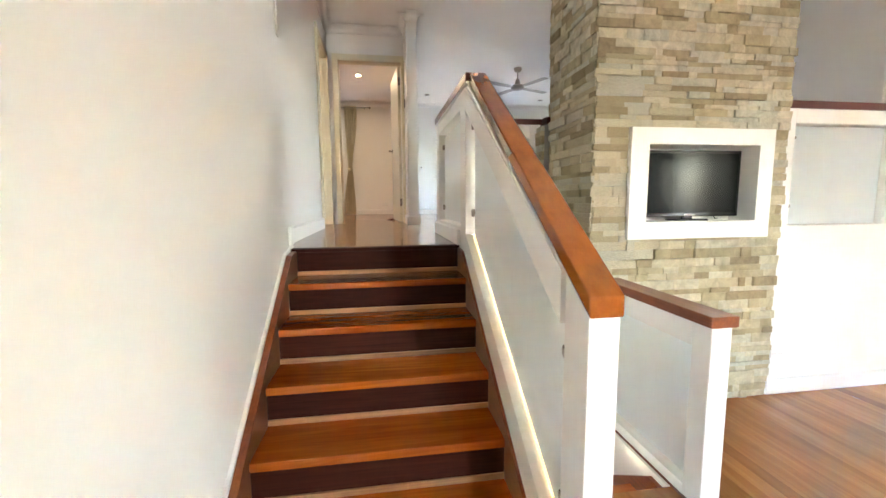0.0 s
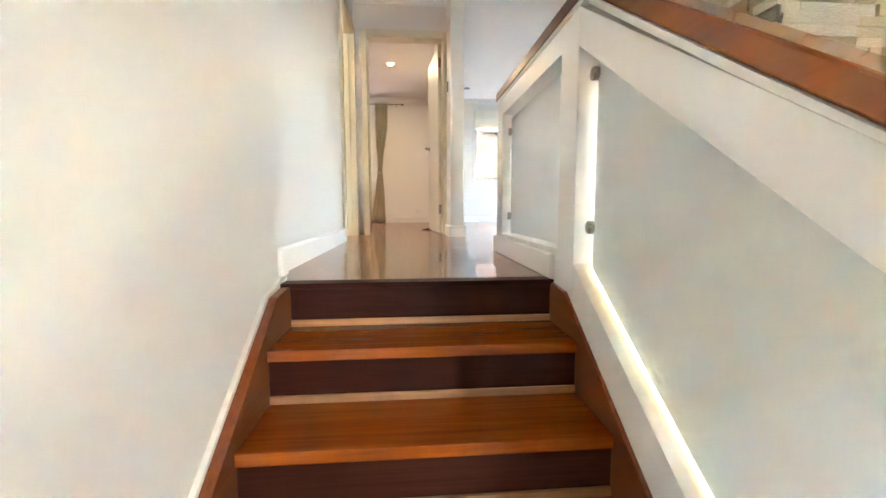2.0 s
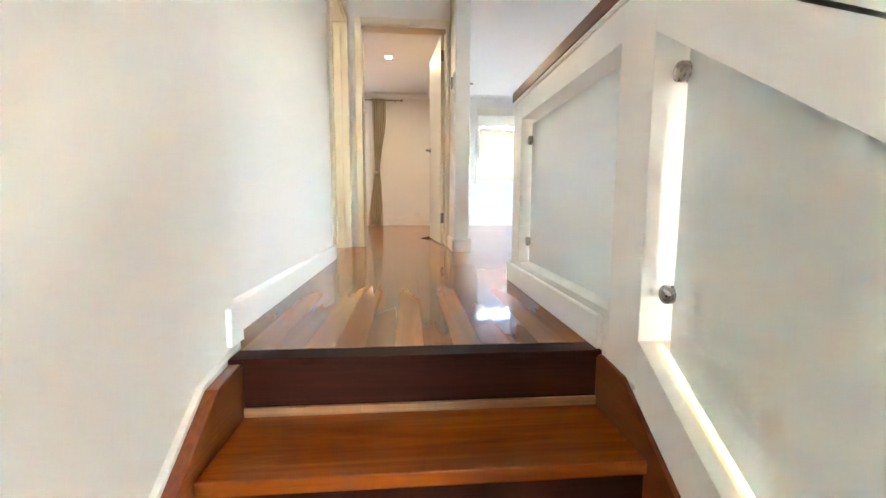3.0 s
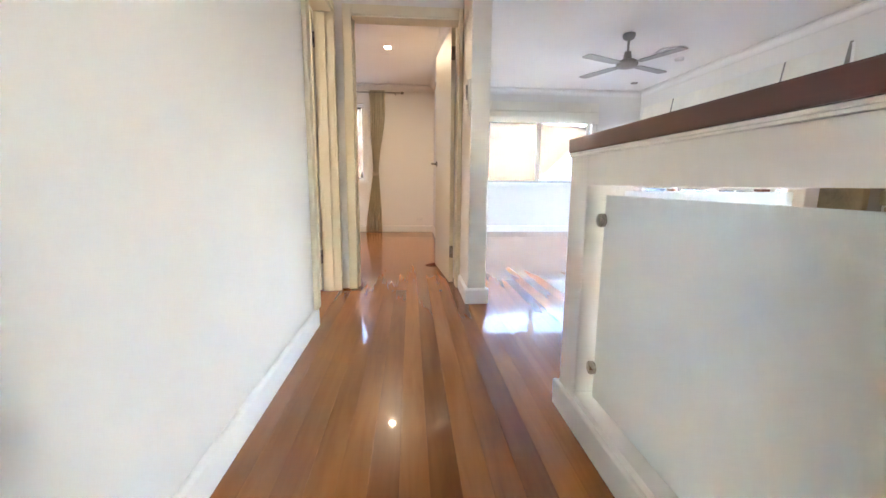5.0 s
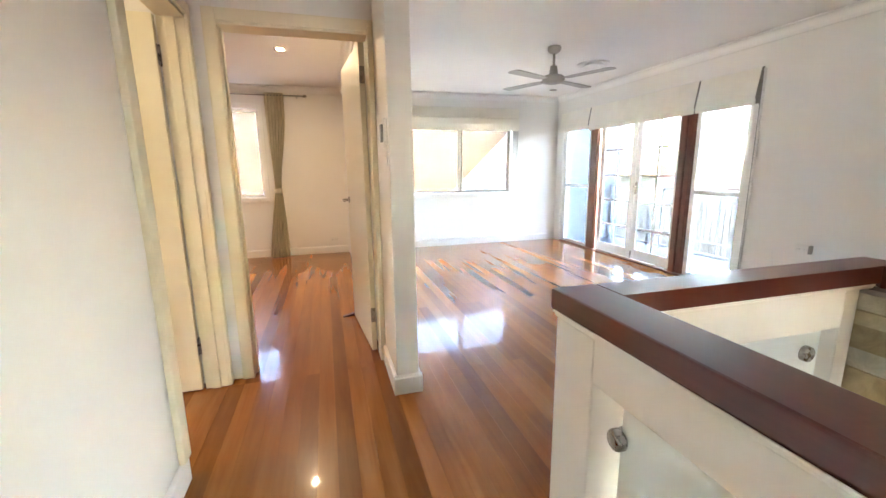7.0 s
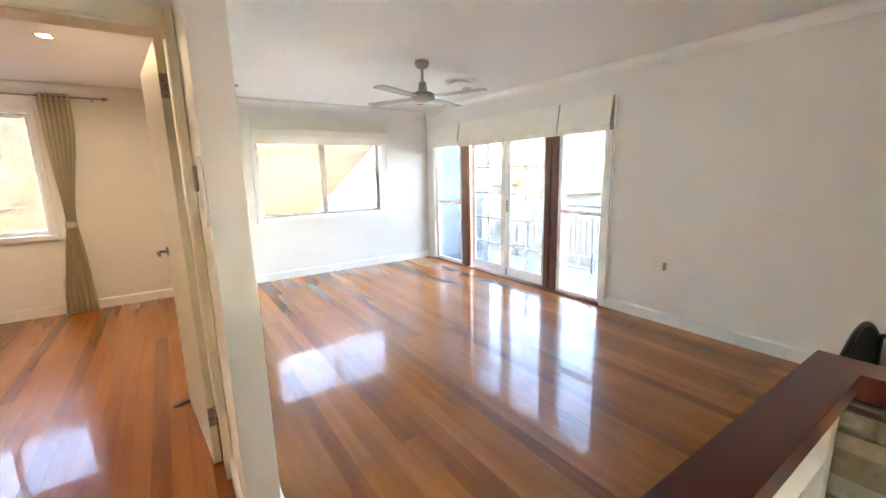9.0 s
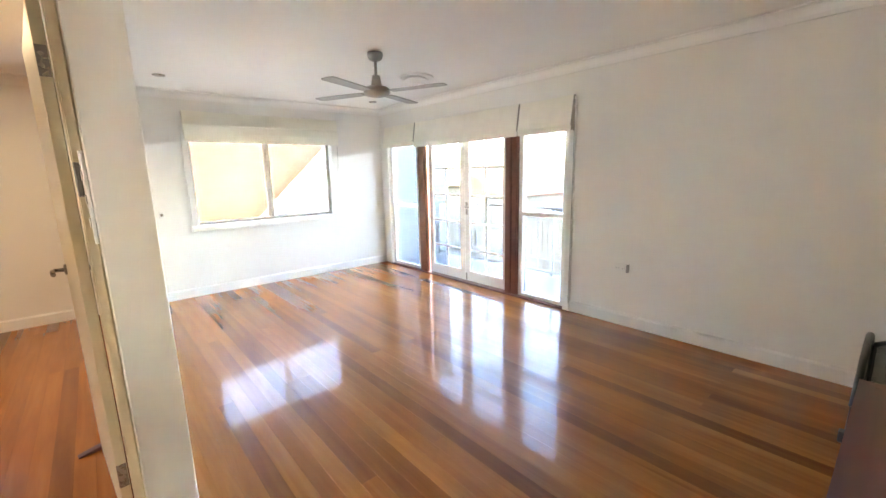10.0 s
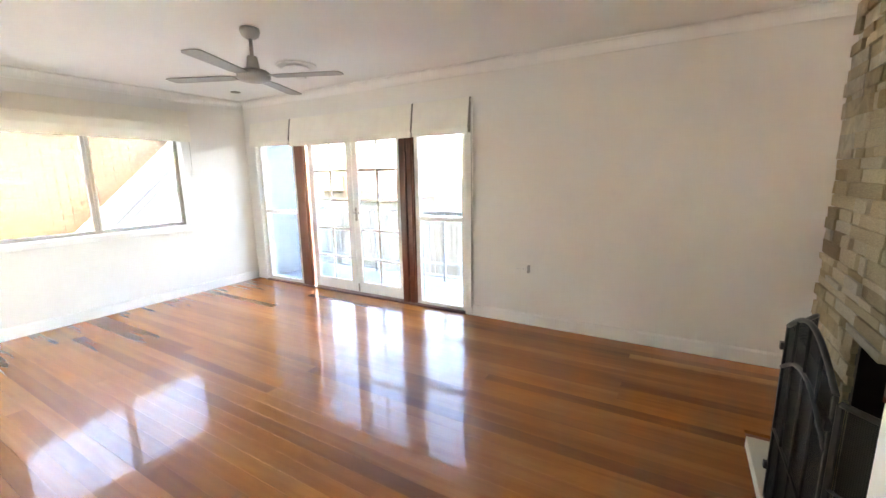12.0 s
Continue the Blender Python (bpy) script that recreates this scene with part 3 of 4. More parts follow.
part("stringer", stringer(0.468, 0.499), STRING, stair, "red-brown timber stringer against the wall")
part("stringer", stringer(1.485, 1.499), STRING, stair, "red-brown timber stringer under the balustrade")
m = RZ / GO
structure("skirting_stair_west", prism([(4.655, 0.02), (4.56, 0.0), (4.44, -0.012), (2.99, -0.012 - m * 1.45), (2.99, -0.12 - m * 1.45), (4.45, -0.12), (4.655, -0.12)], "x", 0.451, 0.467, 0.002), TRIM)
structure("skirting_block", boxes([(0.451, 0.468, 4.60, 4.678, 0.021, 0.13), (0.40, 0.451, 4.661, 4.678, 0.001, 0.13)], 0.003), TRIM)


# ---------------------------------------------------------------- balustrades
def clip_pair(parent, places, axis="x", r=0.022):
    """Round steel glass clips; axis is the way they face."""
    for p in places:
        bm = lathe([(0.004, -0.021), (r * 0.92, -0.021), (r, -0.018), (r, -0.006), (r * 0.9, -0.005), (r * 0.9, 0.005), (r, 0.006), (r, 0.018), (r * 0.92, 0.021), (0.004, 0.021)], (0, 0, 0), axis, 20)
        part("clip", bm, STEEL, parent, "round brushed steel glass clip", at=p)


BX0, BX1 = 1.50, 1.60
bal = thing("stair_balustrade", (1.55, 4.3, LOW), "white balustrade, frosted glass panels, polished orange-brown timber handrail beside the stair", "balustrade", "glass balustrades")
BL = lambda pts: [(y - 4.3, z - LOW) for y, z in pts]
slope = 0.665
PK = 4.40      # where the slope begins
NY0, NY1 = 2.965, 3.10
capbot = 0.925


def zcap(y):
    return capbot - 0.675 * max(0.0, PK - 0.06 - y)


bx0, bx1 = BX0 - 1.55, BX1 - 1.55
part("newel", prism(BL([(NY0, LOW), (NY1, LOW), (NY1, zcap(NY1) - 0.002), (NY0, zcap(NY0) - 0.002)]), "x", bx0 + 0.014, bx1 - 0.002, 0.004), TRIM, bal)
part("post", boxes([(bx0, bx1, PK - 4.3, 4.55 - 4.3, -0.03 - LOW, capbot - 0.002 - LOW)], 0.002), TRIM, bal)
part("end_post", boxes([(bx0, bx1, 5.497 - 4.3, 5.632 - 4.3, 0 - LOW, capbot - 0.002 - LOW)], 0.003), TRIM, bal)
part("top_rail", prism(BL([(NY1, zcap(NY1) - 0.002), (PK, zcap(PK) - 0.002), (PK, 0.80), (NY1, 0.80 - slope * (PK - NY1))]), "x", bx0 + 0.0005, bx1 - 0.0005), TRIM, bal)
part("top_rail", boxes([(bx0 + 0.0005, bx1 - 0.0005, 4.55 - 4.3, 5.497 - 4.3, 0.83 - LOW, capbot - 0.002 - LOW)]), TRIM, bal)
part("bottom_rail", prism(BL([(NY1, 0.085 - slope * (PK - NY1)), (PK, 0.085), (PK, -0.04), (4.46, -0.05), (NY1, -0.05 - 0.70 * (4.46 - NY1) - 0.02)]), "x", bx0 + 0.0005, bx1 - 0.0005), TRIM, bal)
part("bottom_rail", boxes([(bx0 + 0.0005, bx1 - 0.0005, 4.55 - 4.3, 5.497 - 4.3, 0 - LOW, 0.12 - LOW)]), TRIM, bal)
part("base_panel", prism(BL([(NY1, LOW), (4.55, LOW), (4.55, -0.045), (4.46, -0.051), (NY1, -0.051 - 0.70 * (4.46 - NY1) - 0.021)]), "x", bx0 + 0.002, bx1 - 0.002), TRIM, bal)
part("moulding", prism(BL([(NY1 + 0.002, zcap(NY1) - 0.020), (PK - 0.06, capbot - 0.022), (PK - 0.06, capbot), (NY1 + 0.002, zcap(NY1) - 0.001)]), "x", bx0 + 0.003, bx1 + 0.001), TRIM, bal)
for dz, out in ((0.0, 0.004), (0.0075, 0.007)):
    part("moulding", boxes([(bx0 - out, bx1 + out, PK - 0.058 - 4.3, 5.632 + out - 4.3, capbot - 0.001 + dz - LOW, capbot + 0.0065 + dz - LOW)], 0.0015), TRIM, bal)
g = part("glass", prism(BL([(NY1 + 0.015, 0.785 - slope * (PK - NY1 - 0.015)), (PK - 0.055, 0.785 - slope * 0.055), (PK - 0.055, 0.115 - slope * 0.055), (NY1 + 0.015, 0.115 - slope * (PK - NY1 - 0.015))]), "x", -0.005, 0.005), FROST, bal, "frosted pale green glass panel")
g = part("glass", boxes([(-0.005, 0.005, 4.562 - 4.3, 5.455 - 4.3, 0.13 - LOW, 0.80 - LOW)]), FROST, bal, "frosted pale glass panel")
clip_pair(bal, [(0, PK - 0.045 - 4.3, 0.70 - LOW), (0, PK - 0.045 - 4.3, 0.21 - LOW), (0, 5.458 - 4.3, 0.722 - LOW), (0, 5.458 - 4.3, 0.23 - LOW),
                (0, NY1 + 0.025 - 4.3, -0.16 - LOW), (0, NY1 + 0.025 - 4.3, -0.62 - LOW)])
part("led_strip", prism(BL([(NY1 + 0.02, 0.086 - slope * (PK - NY1 - 0.02)), (PK - 0.02, 0.086 - slope * 0.02), (PK - 0.02, 0.094 - slope * 0.02), (NY1 + 0.02, 0.094 - slope * (PK - NY1 - 0.02))]), "x", -0.004, 0.004), LEDGLOW, bal, "warm strip light along the foot of the glass")
part("skirting", boxes([(bx0 - 0.019, bx0 - 0.0005, 4.575 - 4.3, 5.65 - 4.3, 0.001 - LOW, 0.10 - LOW), (bx0, bx1 + 0.0, 5.6325 - 4.3, 5.65 - 4.3, 0.001 - LOW, 0.10 - LOW)], 0.004), TRIM, bal, "white skirting along the foot of the balustrade")
# the cap: sloping, then level
capx0, capx1 = 1.490 - 1.55, 1.604 - 1.55
part("handrail", prism(BL([(NY0 - 0.012, zcap(NY0 - 0.012)), (PK - 0.06, capbot), (PK - 0.075, capbot + 0.055), (NY0 - 0.012, zcap(NY0 - 0.012) + 0.056)]), "x", capx0 + 0.018, capx1 - 0.003, 0.006), RAIL, bal, "thick polished orange-brown timber handrail")

cross = thing("landing_balustrade", (1.95, 5.59, 0), "white balustrade with frosted glass and dark red cap beside the chimney", "balustrade", "glass balustrades")
XL = local((1.95, 5.59, 0))
part("end_post", boxes([XL(2.318, 2.372, 5.558, 5.632, 0.0, capbot - 0.002)], 0.002), TRIM, cross)
part("end_board", boxes([XL(2.374, 2.522, 5.585, 5.632, 0.0, capbot - 0.002), XL(2.487, 2.522, 5.455, 5.583, 0.061, capbot - 0.002)], 0.002), TRIM, cross, "white painted end boards")
for dz, out in ((0.0, 0.004), (0.0075, 0.007)):
    part("moulding", boxes([XL(1.612, 2.415, 5.557 - out, 5.633 + out, capbot - 0.001 + dz, capbot + 0.0065 + dz)], 0.0015), TRIM, cross)
part("top_rail", boxes([XL(1.601, 2.317, 5.558, 5.632, 0.822, capbot - 0.002)]), TRIM, cross)
part("bottom_rail", boxes([XL(1.601, 2.317, 5.558, 5.632, 0.0, 0.12)]), TRIM, cross)
part("post", boxes([XL(1.601, 1.66, 5.558, 5.632, 0.12, 0.821)]), TRIM, cross)
part("glass", boxes([XL(1.67, 2.305, 5.59, 5.60, 0.13, 0.812)]), FROST, cross, "frosted pale glass panel")
clip_pair(cross, [(2.250 - 1.95, 0.005, 0.745), (2.237 - 1.95, 0.005, 0.23)], "y")
part("level_cap", boxes([(capx0, capx1, PK - 0.058 - 4.3, 5.645 - 4.3, capbot + 0.0145 - LOW, capbot + 0.062 - LOW)], 0.005, 2), RAILD, bal, "dark red-brown level timber cap")
part("cap", prism([(1.6052 - 1.95, 5.548 - 5.59), (2.425 - 1.95, 5.546 - 5.59), (2.515 - 1.95, 5.638 - 5.59), (1.6052 - 1.95, 5.638 - 5.59)], "z", capbot + 0.0145, capbot + 0.0618, 0.0), RAILX, cross, "dark red timber cap")
part("cap_return", prism([(2.4255 - 1.95, 5.436 - 5.59), (2.5155 - 1.95, 5.436 - 5.59), (2.5155 - 1.95, 5.638 - 5.59), (2.4255 - 1.95, 5.546 - 5.59)], "z", capbot + 0.0005, capbot + 0.0618, 0.0), RAILD, cross, "dark red timber cap returning to the stone")

guard = thing("stairwell_balustrade", (2.59, 4.2, LOW), "low white balustrade with frosted glass at the chimney foot", "balustrade", "glass balustrades")
GL = local((2.59, 4.2, LOW))
GT = -0.325
part("newel", boxes([GL(2.535, 2.645, 3.69, 3.81, LOW, GT)], 0.004), TRIM, guard)
part("top_rail", boxes([GL(2.536, 2.644, 3.81, 4.67, GT - 0.125, GT)]), TRIM, guard)
part("bottom_rail", boxes([GL(2.536, 2.644, 3.81, 4.67, LOW, LOW + 0.06)]), TRIM, guard)
part("post", boxes([GL(2.536, 2.644, 4.58, 4.67, LOW + 0.06, GT - 0.125)]), TRIM, guard)
part("glass", boxes([GL(2.585, 2.595, 3.83, 4.56, LOW + 0.08, GT - 0.14)]), FROST, guard, "frosted glass panel")
part("cap", boxes([GL(2.52, 2.665, 3.675, 4.675, GT, GT + 0.055)], 0.006, 2), STRING, guard, "dark red-brown timber cap")

lounge_bal = thing("lounge_balustrade", (4.44, 4.75, 0.07), "white balustrade with frosted glass between chimney and outer wall", "balustrade", "glass balustrades")
QL = local((4.44, 4.75, 0.07))
part("frame", boxes([QL(3.95, 4.06, 4.705, 4.795, 0.071, 0.935), QL(4.915, 4.948, 4.705, 4.795, 0.071, 0.935), QL(4.06, 4.915, 4.705, 4.795, 0.83, 0.935)], 0.002), TRIM, lounge_bal)
part("glass", boxes([QL(4.08, 4.905, 4.745, 4.755, 0.08, 0.815)]), FROST, lounge_bal, "frosted pale green glass panel")
part("cap", boxes([QL(3.94, 4.935, 4.69, 4.81, 0.935, 0.99)], 0.006, 2), RAILX, lounge_bal, "red-brown timber cap")
clip_pair(lounge_bal, [(4.085 - 4.44, 0, 0.66), (4.085 - 4.44, 0, 0.15)], "y", 0.015)


# ---------------------------------------------------------------- screen recess in the chimney
tvf = thing("recess_frame", (3.26, 4.66, 0.0), "wide white painted frame round the recess in the stone chimney", "frame")
FL = local((3.26, 4.66, 0.0))
part("border", ring_prism_into(bmesh.new(), [(2.70 - 3.26, 0.0), (3.82 - 3.26, 0.0), (3.82 - 3.26, 0.768), (2.70 - 3.26, 0.768)],
     [(2.835 - 3.26, 0.12), (3.70 - 3.26, 0.12), (3.70 - 3.26, 0.655), (2.835 - 3.26, 0.655)], "y", -0.025, 0.03), TRIM, tvf)
part("lining", boxes([FL(2.82, 2.834, 4.69, 4.87, 0.105, 0.665), FL(3.701, 3.715, 4.69, 4.87, 0.105, 0.665), FL(2.834, 3.701, 4.69, 4.87, 0.105, 0.119), FL(2.834, 3.701, 4.69, 4.87, 0.656, 0.665), FL(2.834, 3.701, 4.865, 4.87, 0.119, 0.656)]), TRIM, tvf)
tv = thing("television", (3.22, 4.80, 0.119), "black flat television on its own stand inside the white recess", "television")
TL = local((3.22, 4.80, 0.119))
part("bezel", boxes([TL(2.86, 3.66, 4.745, 4.79, 0.15, 0.63)], 0.006, 2), BLACKPL, tv)
part("screen", boxes([TL(2.882, 3.638, 4.741, 4.746, 0.178, 0.608)]), SCREEN, tv)
part("stand", boxes([TL(3.14, 3.40, 4.72, 4.85, 0.12, 0.134), TL(3.22, 3.30, 4.76, 4.79, 0.134, 0.16)], 0.004), BLACKPL, tv)
part("badge", boxes([TL(3.215, 3.305, 4.7425, 4.746, 0.158, 0.168)]), STEEL, tv)
part("cable", tube([(0.30, 0.02, 0.04), (0.34, 0.04, 0.01), (0.37, 0.05, 0.012)], 0.004), BLACKPL, tv)


def socket(at, axis, out, label, w=0.115, h=0.072, rockers=2):
    """A wall plate with small rockers; out is the way that it faces."""
    s = thing("power_socket", at, label, "socket", "wall sockets")
    def B(u0, u1, z0, z1, d0, d1):
        d0, d1 = sorted((d0 * out, d1 * out))
        return (d0, d1, u0, u1, z0, z1) if axis == "x" else (u0, u1, d0, d1, z0, z1)
    part("plate", boxes([B(-w / 2, w / 2, -h / 2, h / 2, 0, 0.009)], 0.003, 2), PLASTIC, s)
    for i in range(rockers):
        u = (i - (rockers - 1) / 2) * w * 0.5
        part("rocker", boxes([B(u - 0.006, u + 0.006, h * 0.16, h * 0.38, 0.009, 0.013)], 0.001), PLASTIC, s)
        part("pin_slots", boxes([B(u - 0.012, u - 0.009, -0.012, 0.0, 0.0085, 0.0095), B(u + 0.009, u + 0.012, -0.012, 0.0, 0.0085, 0.0095)]), GREYPL, s)
    return s


socket((4.06, 4.699, -0.93), "y", -1, "white double power socket on the lower white wall")
sk = socket((4.929, 7.29, 0.545), "x", -1, "white power socket with a darker side cover on the lounge wall")
part("side_cover", boxes([(-0.034, -0.0005, -0.078, -0.060, -0.036, 0.036)], 0.003, 2), GREYPL, sk, "grey plastic side cover")
socket((1.10, 11.269, 0.215), "y", -1, "white power socket low on the bedroom wall")

# ---------------------------------------------------------------- ledgestone
random.seed(11)
stone_meshes = []
for k in range(6):
    bm = bmesh.new()
    box_into(bm, -0.5, 0.5, -0.5, 0.5, -0.5, 0.5)
    for v in bm.verts:
        v.co += Vector((random.uniform(-0.02, 0.02), random.uniform(-0.10, 0.10), random.uniform(-0.06, 0.06)))
    bmesh.ops.bevel(bm, geom=list(bm.edges), offset=0.045, segments=1, affect="EDGES")
    stone_meshes.append(mesh_of("stone", bm, STONE))

pieces = []      # centre, size, face axis


def clad(axis, plane, out, u0, u1, z0, z1, holes=(), ends=0.012):
    z = z0
    while z < z1 - 0.01:
        h = min(random.choice([0.030, 0.038, 0.045, 0.052, 0.060, 0.070]), z1 - z)
        u = u0 + random.uniform(-ends, ends)
        while u < u1 - 0.02:
            ln = random.choice([0.06, 0.09, 0.12, 0.16, 0.20, 0.26, 0.34])
            e = u + ln
            if e > u1 - 0.06:
                e = u1 + random.uniform(-ends, ends)
            zc, uc = z + h / 2, (u + e) / 2
            cut = [hh for hh in holes if hh[2] < zc < hh[3] and u < hh[1] and e > hh[0]]
            spans = [(u, e)]
            for a, b, _, _ in cut:
                spans = [s for p, q in spans for s in ((p, min(q, a)), (max(p, b), q)) if s[1] - s[0] > 0.015]
            for p, q in spans:
                d = random.uniform(0.012, 0.030)
                c = plane + out * d / 2
                size = (q - p - 0.0015, d, h - 0.0015)
                pieces.append((((p + q) / 2, c, zc) if axis == "y" else (c, (p + q) / 2, zc), size, axis))
            u = e
        z += h


clad("y", CY0, -1, CX0 - 0.015, CX1 + 0.005, LOW, H, [(2.715, 3.805, 0.012, 0.752)])
clad("x", CX0, -1, CY0 - 0.01, CY1 + 0.01, LOW, H, [(5.40, 5.60, 0.90, 1.0)])
clad("y", CY1, 1, CX0 - 0.015, CX1 + 0.01, 0.0, H, [(2.72, 3.42, 0.0, 0.78), (2.30, 2.53, 0.90, 1.0), (2.30, 2.49, LOW, 0.90)])
clad("x", 2.404, -1, 5.425, 5.575, LOW, 0.918, ends=0.003)
home = Vector((3.19, 5.05, LOW))
focus = (Vector((2.45, 4.66, 0.5)), Vector((3.3, 5.41, 1.2)))


def nearness(p):
    c = Vector(p[0])
    return min((c - focus[0]).length, (c - focus[1]).length * 1.3)


pieces.sort(key=nearness)
for c, s, ax in pieces[:300]:
    ob = new("stone", random.choice(stone_meshes))
    ob.parent = chim
    ob.location = Vector(c) - home
    if ax == "y":
        ob.scale = s
    else:
        ob.rotation_euler = (0, 0, radians(90))
        ob.scale = s
verts, faces = [], []
for c, s, ax in pieces[300:]:
    hx, hy, hz = (s[0] / 2, s[1] / 2, s[2] / 2) if ax == "y" else (s[1] / 2, s[0] / 2, s[2] / 2)
    b = len(verts)
    for sx in (-1, 1):
        for sy in (-1, 1):
            for sz in (-1, 1):
                verts.append((c[0] - home.x + sx * hx + random.uniform(-0.002, 0.002), c[1] - home.y + sy * hy + random.uniform(-0.003, 0.003), c[2] - home.z + sz * hz + random.uniform(-0.002, 0.002)))
    faces += [(b, b + 1, b + 3, b + 2), (b + 4, b + 6, b + 7, b + 5), (b, b + 4, b + 5, b + 1), (b + 2, b + 3, b + 7, b + 6), (b, b + 2, b + 6, b + 4), (b + 1, b + 5, b + 7, b + 3)]
me = bpy.data.meshes.new("stone_facing")
me.from_pydata(verts, [], faces)
me.materials.append(STONE2)
facing = new("stone_facing", me)
facing.parent = chim
tagged(facing, kind="stuff")

part("firebox", boxes([CL(2.722, 3.418, 5.17, 5.18, 0.06, 0.78), CL(2.722, 2.73, 5.18, 5.405, 0.06, 0.78), CL(3.41, 3.418, 5.18, 5.405, 0.06, 0.78), CL(2.73, 3.41, 5.18, 5.405, 0.772, 0.78)]), SOOTSHADE, chim, "soot-black firebox opening")
structure("hearth", boxes([(2.525, 3.775, 5.452, 5.66, 0.0005, 0.060)], 0.006, 2), HEARTH, "pale stone hearth slab")

# fire screen with a domed middle panel and two folding wings
fs = thing("fire_screen", (3.032, 5.645, 0.060), "black iron fire screen with folding wings standing on the hearth", "fire screen")


def screen_panel(name, w, h, rise, origin, rz, bars):
    e = part(name, boxes([(-w / 2, -w / 2 + 0.016, -0.006, 0.006, 0, h), (w / 2 - 0.016, w / 2, -0.006, 0.006, 0, h), (-w / 2, w / 2, -0.0055, 0.0055, 0.004, 0.02)], 0.002), BLACKIRON, fs, at=origin)
    e.rotation_euler = (0, 0, radians(rz))
    arc = [(-w / 2 + 0.008 + (w - 0.016) * i / 14, 0, h + rise * math.sin(math.pi * i / 14)) for i in range(15)]
    part("top_bar", tube(arc, 0.009, 8), BLACKIRON, e)
    if rise:
        arc2 = [(x, 0.004, z - 0.17) for x, _, z in arc]
        part("inner_arch", tube(arc2, 0.007, 8), BLACKIRON, e)
    for k in range(1, bars):
        x = -w / 2 + w * k / bars
        top = h + (rise * math.sin(math.pi * k / bars))
        part("upright", tube([(x, 0.003, 0.015), (x, 0.003, top)], 0.005, 6), BLACKIRON, e)
    for z in ((0.33,) if rise else (0.25, 0.52)):
        part("crossbar", tube([(-w / 2 + 0.01, 0.003, z * h / 0.78), (w / 2 - 0.01, 0.003, z * h / 0.78)], 0.005, 6), BLACKIRON, e)
    mesh = bmesh.new()
    n = int(w / 0.006)
    for k in range(n):
        x = -w / 2 + 0.016 + (w - 0.032) * (k + 0.5) / n
        top = h + (rise * math.sin(math.pi * (x / w + 0.5))) - 0.008
        box_into(mesh, x - 0.0008, x + 0.0008, -0.0045, -0.0035, 0.01, top)
    for k in range(int(h / 0.006)):
        box_into(mesh, -w / 2 + 0.012, w / 2 - 0.012, -0.0035, -0.0025, 0.006 * k + 0.012, 0.006 * k + 0.0136)
    part("mesh", mesh, BLACKIRON, e, "fine black wire mesh")
    return e


screen_panel("middle_panel", 0.59, 0.76, 0.10, (0, 0.0, 0), 0, 4)
screen_panel("wing", 0.27, 0.75, 0.0, (0.415, -0.072, 0), -30, 2)
screen_panel("wing", 0.27, 0.75, 0.0, (-0.41, -0.09, 0), 42, 2)
for z in (0.13, 0.66):
    for x in (-0.295, 0.295):
        part("hinge", boxes([(x - 0.012, x + 0.012, 0.004, 0.018, z, z + 0.03)], 0.002), BLACKIRON, fs)


# ---------------------------------------------------------------- doors
def lever(parent, x, z, y0, way, turn):
    """A lever handle with its round rose; y0 is the door's face, way the side that it stands on."""
    e = part("handle", lathe([(0.004, 0), (0.026, 0), (0.026, 0.007), (0.02, 0.009), (0.004, 0.009)] if way > 0 else [(0.004, 0), (0.026, 0), (0.026, -0.007), (0.02, -0.009), (0.004, -0.009)], (0, 0, 0), "y", 20), STEEL, parent, "brushed metal lever handle", at=(x, y0, z))
    part("lever", tube([(0, 0, 0), (0, way * 0.045, 0), (turn * 0.02, way * 0.052, 0), (turn * 0.11, way * 0.052, -0.002)], 0.009, 10), STEEL, e)
    return e


bd = thing("bedroom_door", (1.293, 7.552, 0.0), "cream flush door, warm light in its colour, with lever handle, open into the bedroom", "door", rz=95.2)
part("leaf", boxes([(0.0, 0.765, 0.0, 0.035, 0.012, 2.018)], 0.002), DOORP, bd)
lever(bd, 0.695, 1.02, 0.035, 1, -1)
lever(bd, 0.695, 1.02, 0.0, -1, -1)
part("latch_plate", boxes([(0.7655, 0.7675, 0.006, 0.029, 0.96, 1.08)], 0.0005), STEEL, bd)
for z in (0.22, 1.78):
    part("hinge", boxes([(-0.0025, -0.0005, 0.003, 0.034, z, z + 0.10)], 0.0005), STEEL, bd, "steel butt hinge")

sd = thing("side_door", (0.255, 7.318, 0.0), "cream flush door, warm light in its colour, open into the side room", "door", rz=180)
part("leaf", boxes([(0.0, 0.755, -0.035, 0.0, 0.014, 2.016)], 0.002), DOORP, sd)
for z in (0.22, 1.78):
    h = part("hinge", boxes([(-0.004, -0.002, -0.034, -0.002, z, z + 0.10)], 0.0005), STEEL, sd, "steel butt hinge")
    part("pin", lathe([(0.006, z - 0.002), (0.006, z + 0.102)], (-0.005, -0.038, 0), "z", 10), STEEL, sd)
    part("leaf_plate", boxes([(-0.012, -0.0055, -0.0355, -0.028, z, z + 0.10)], 0.0005), STEEL, sd)

wedge = thing("door_wedge", (1.16, 8.335, 0.0), "dark red-brown wedge stop on the floor against the open door", "door stop", rz=8)
part("wedge", prism([(-0.07, 0.0015), (0.06, 0.0015), (0.06, 0.032), (-0.07, 0.006)], "y", -0.02, 0.02, 0.003), RUBBER, wedge)


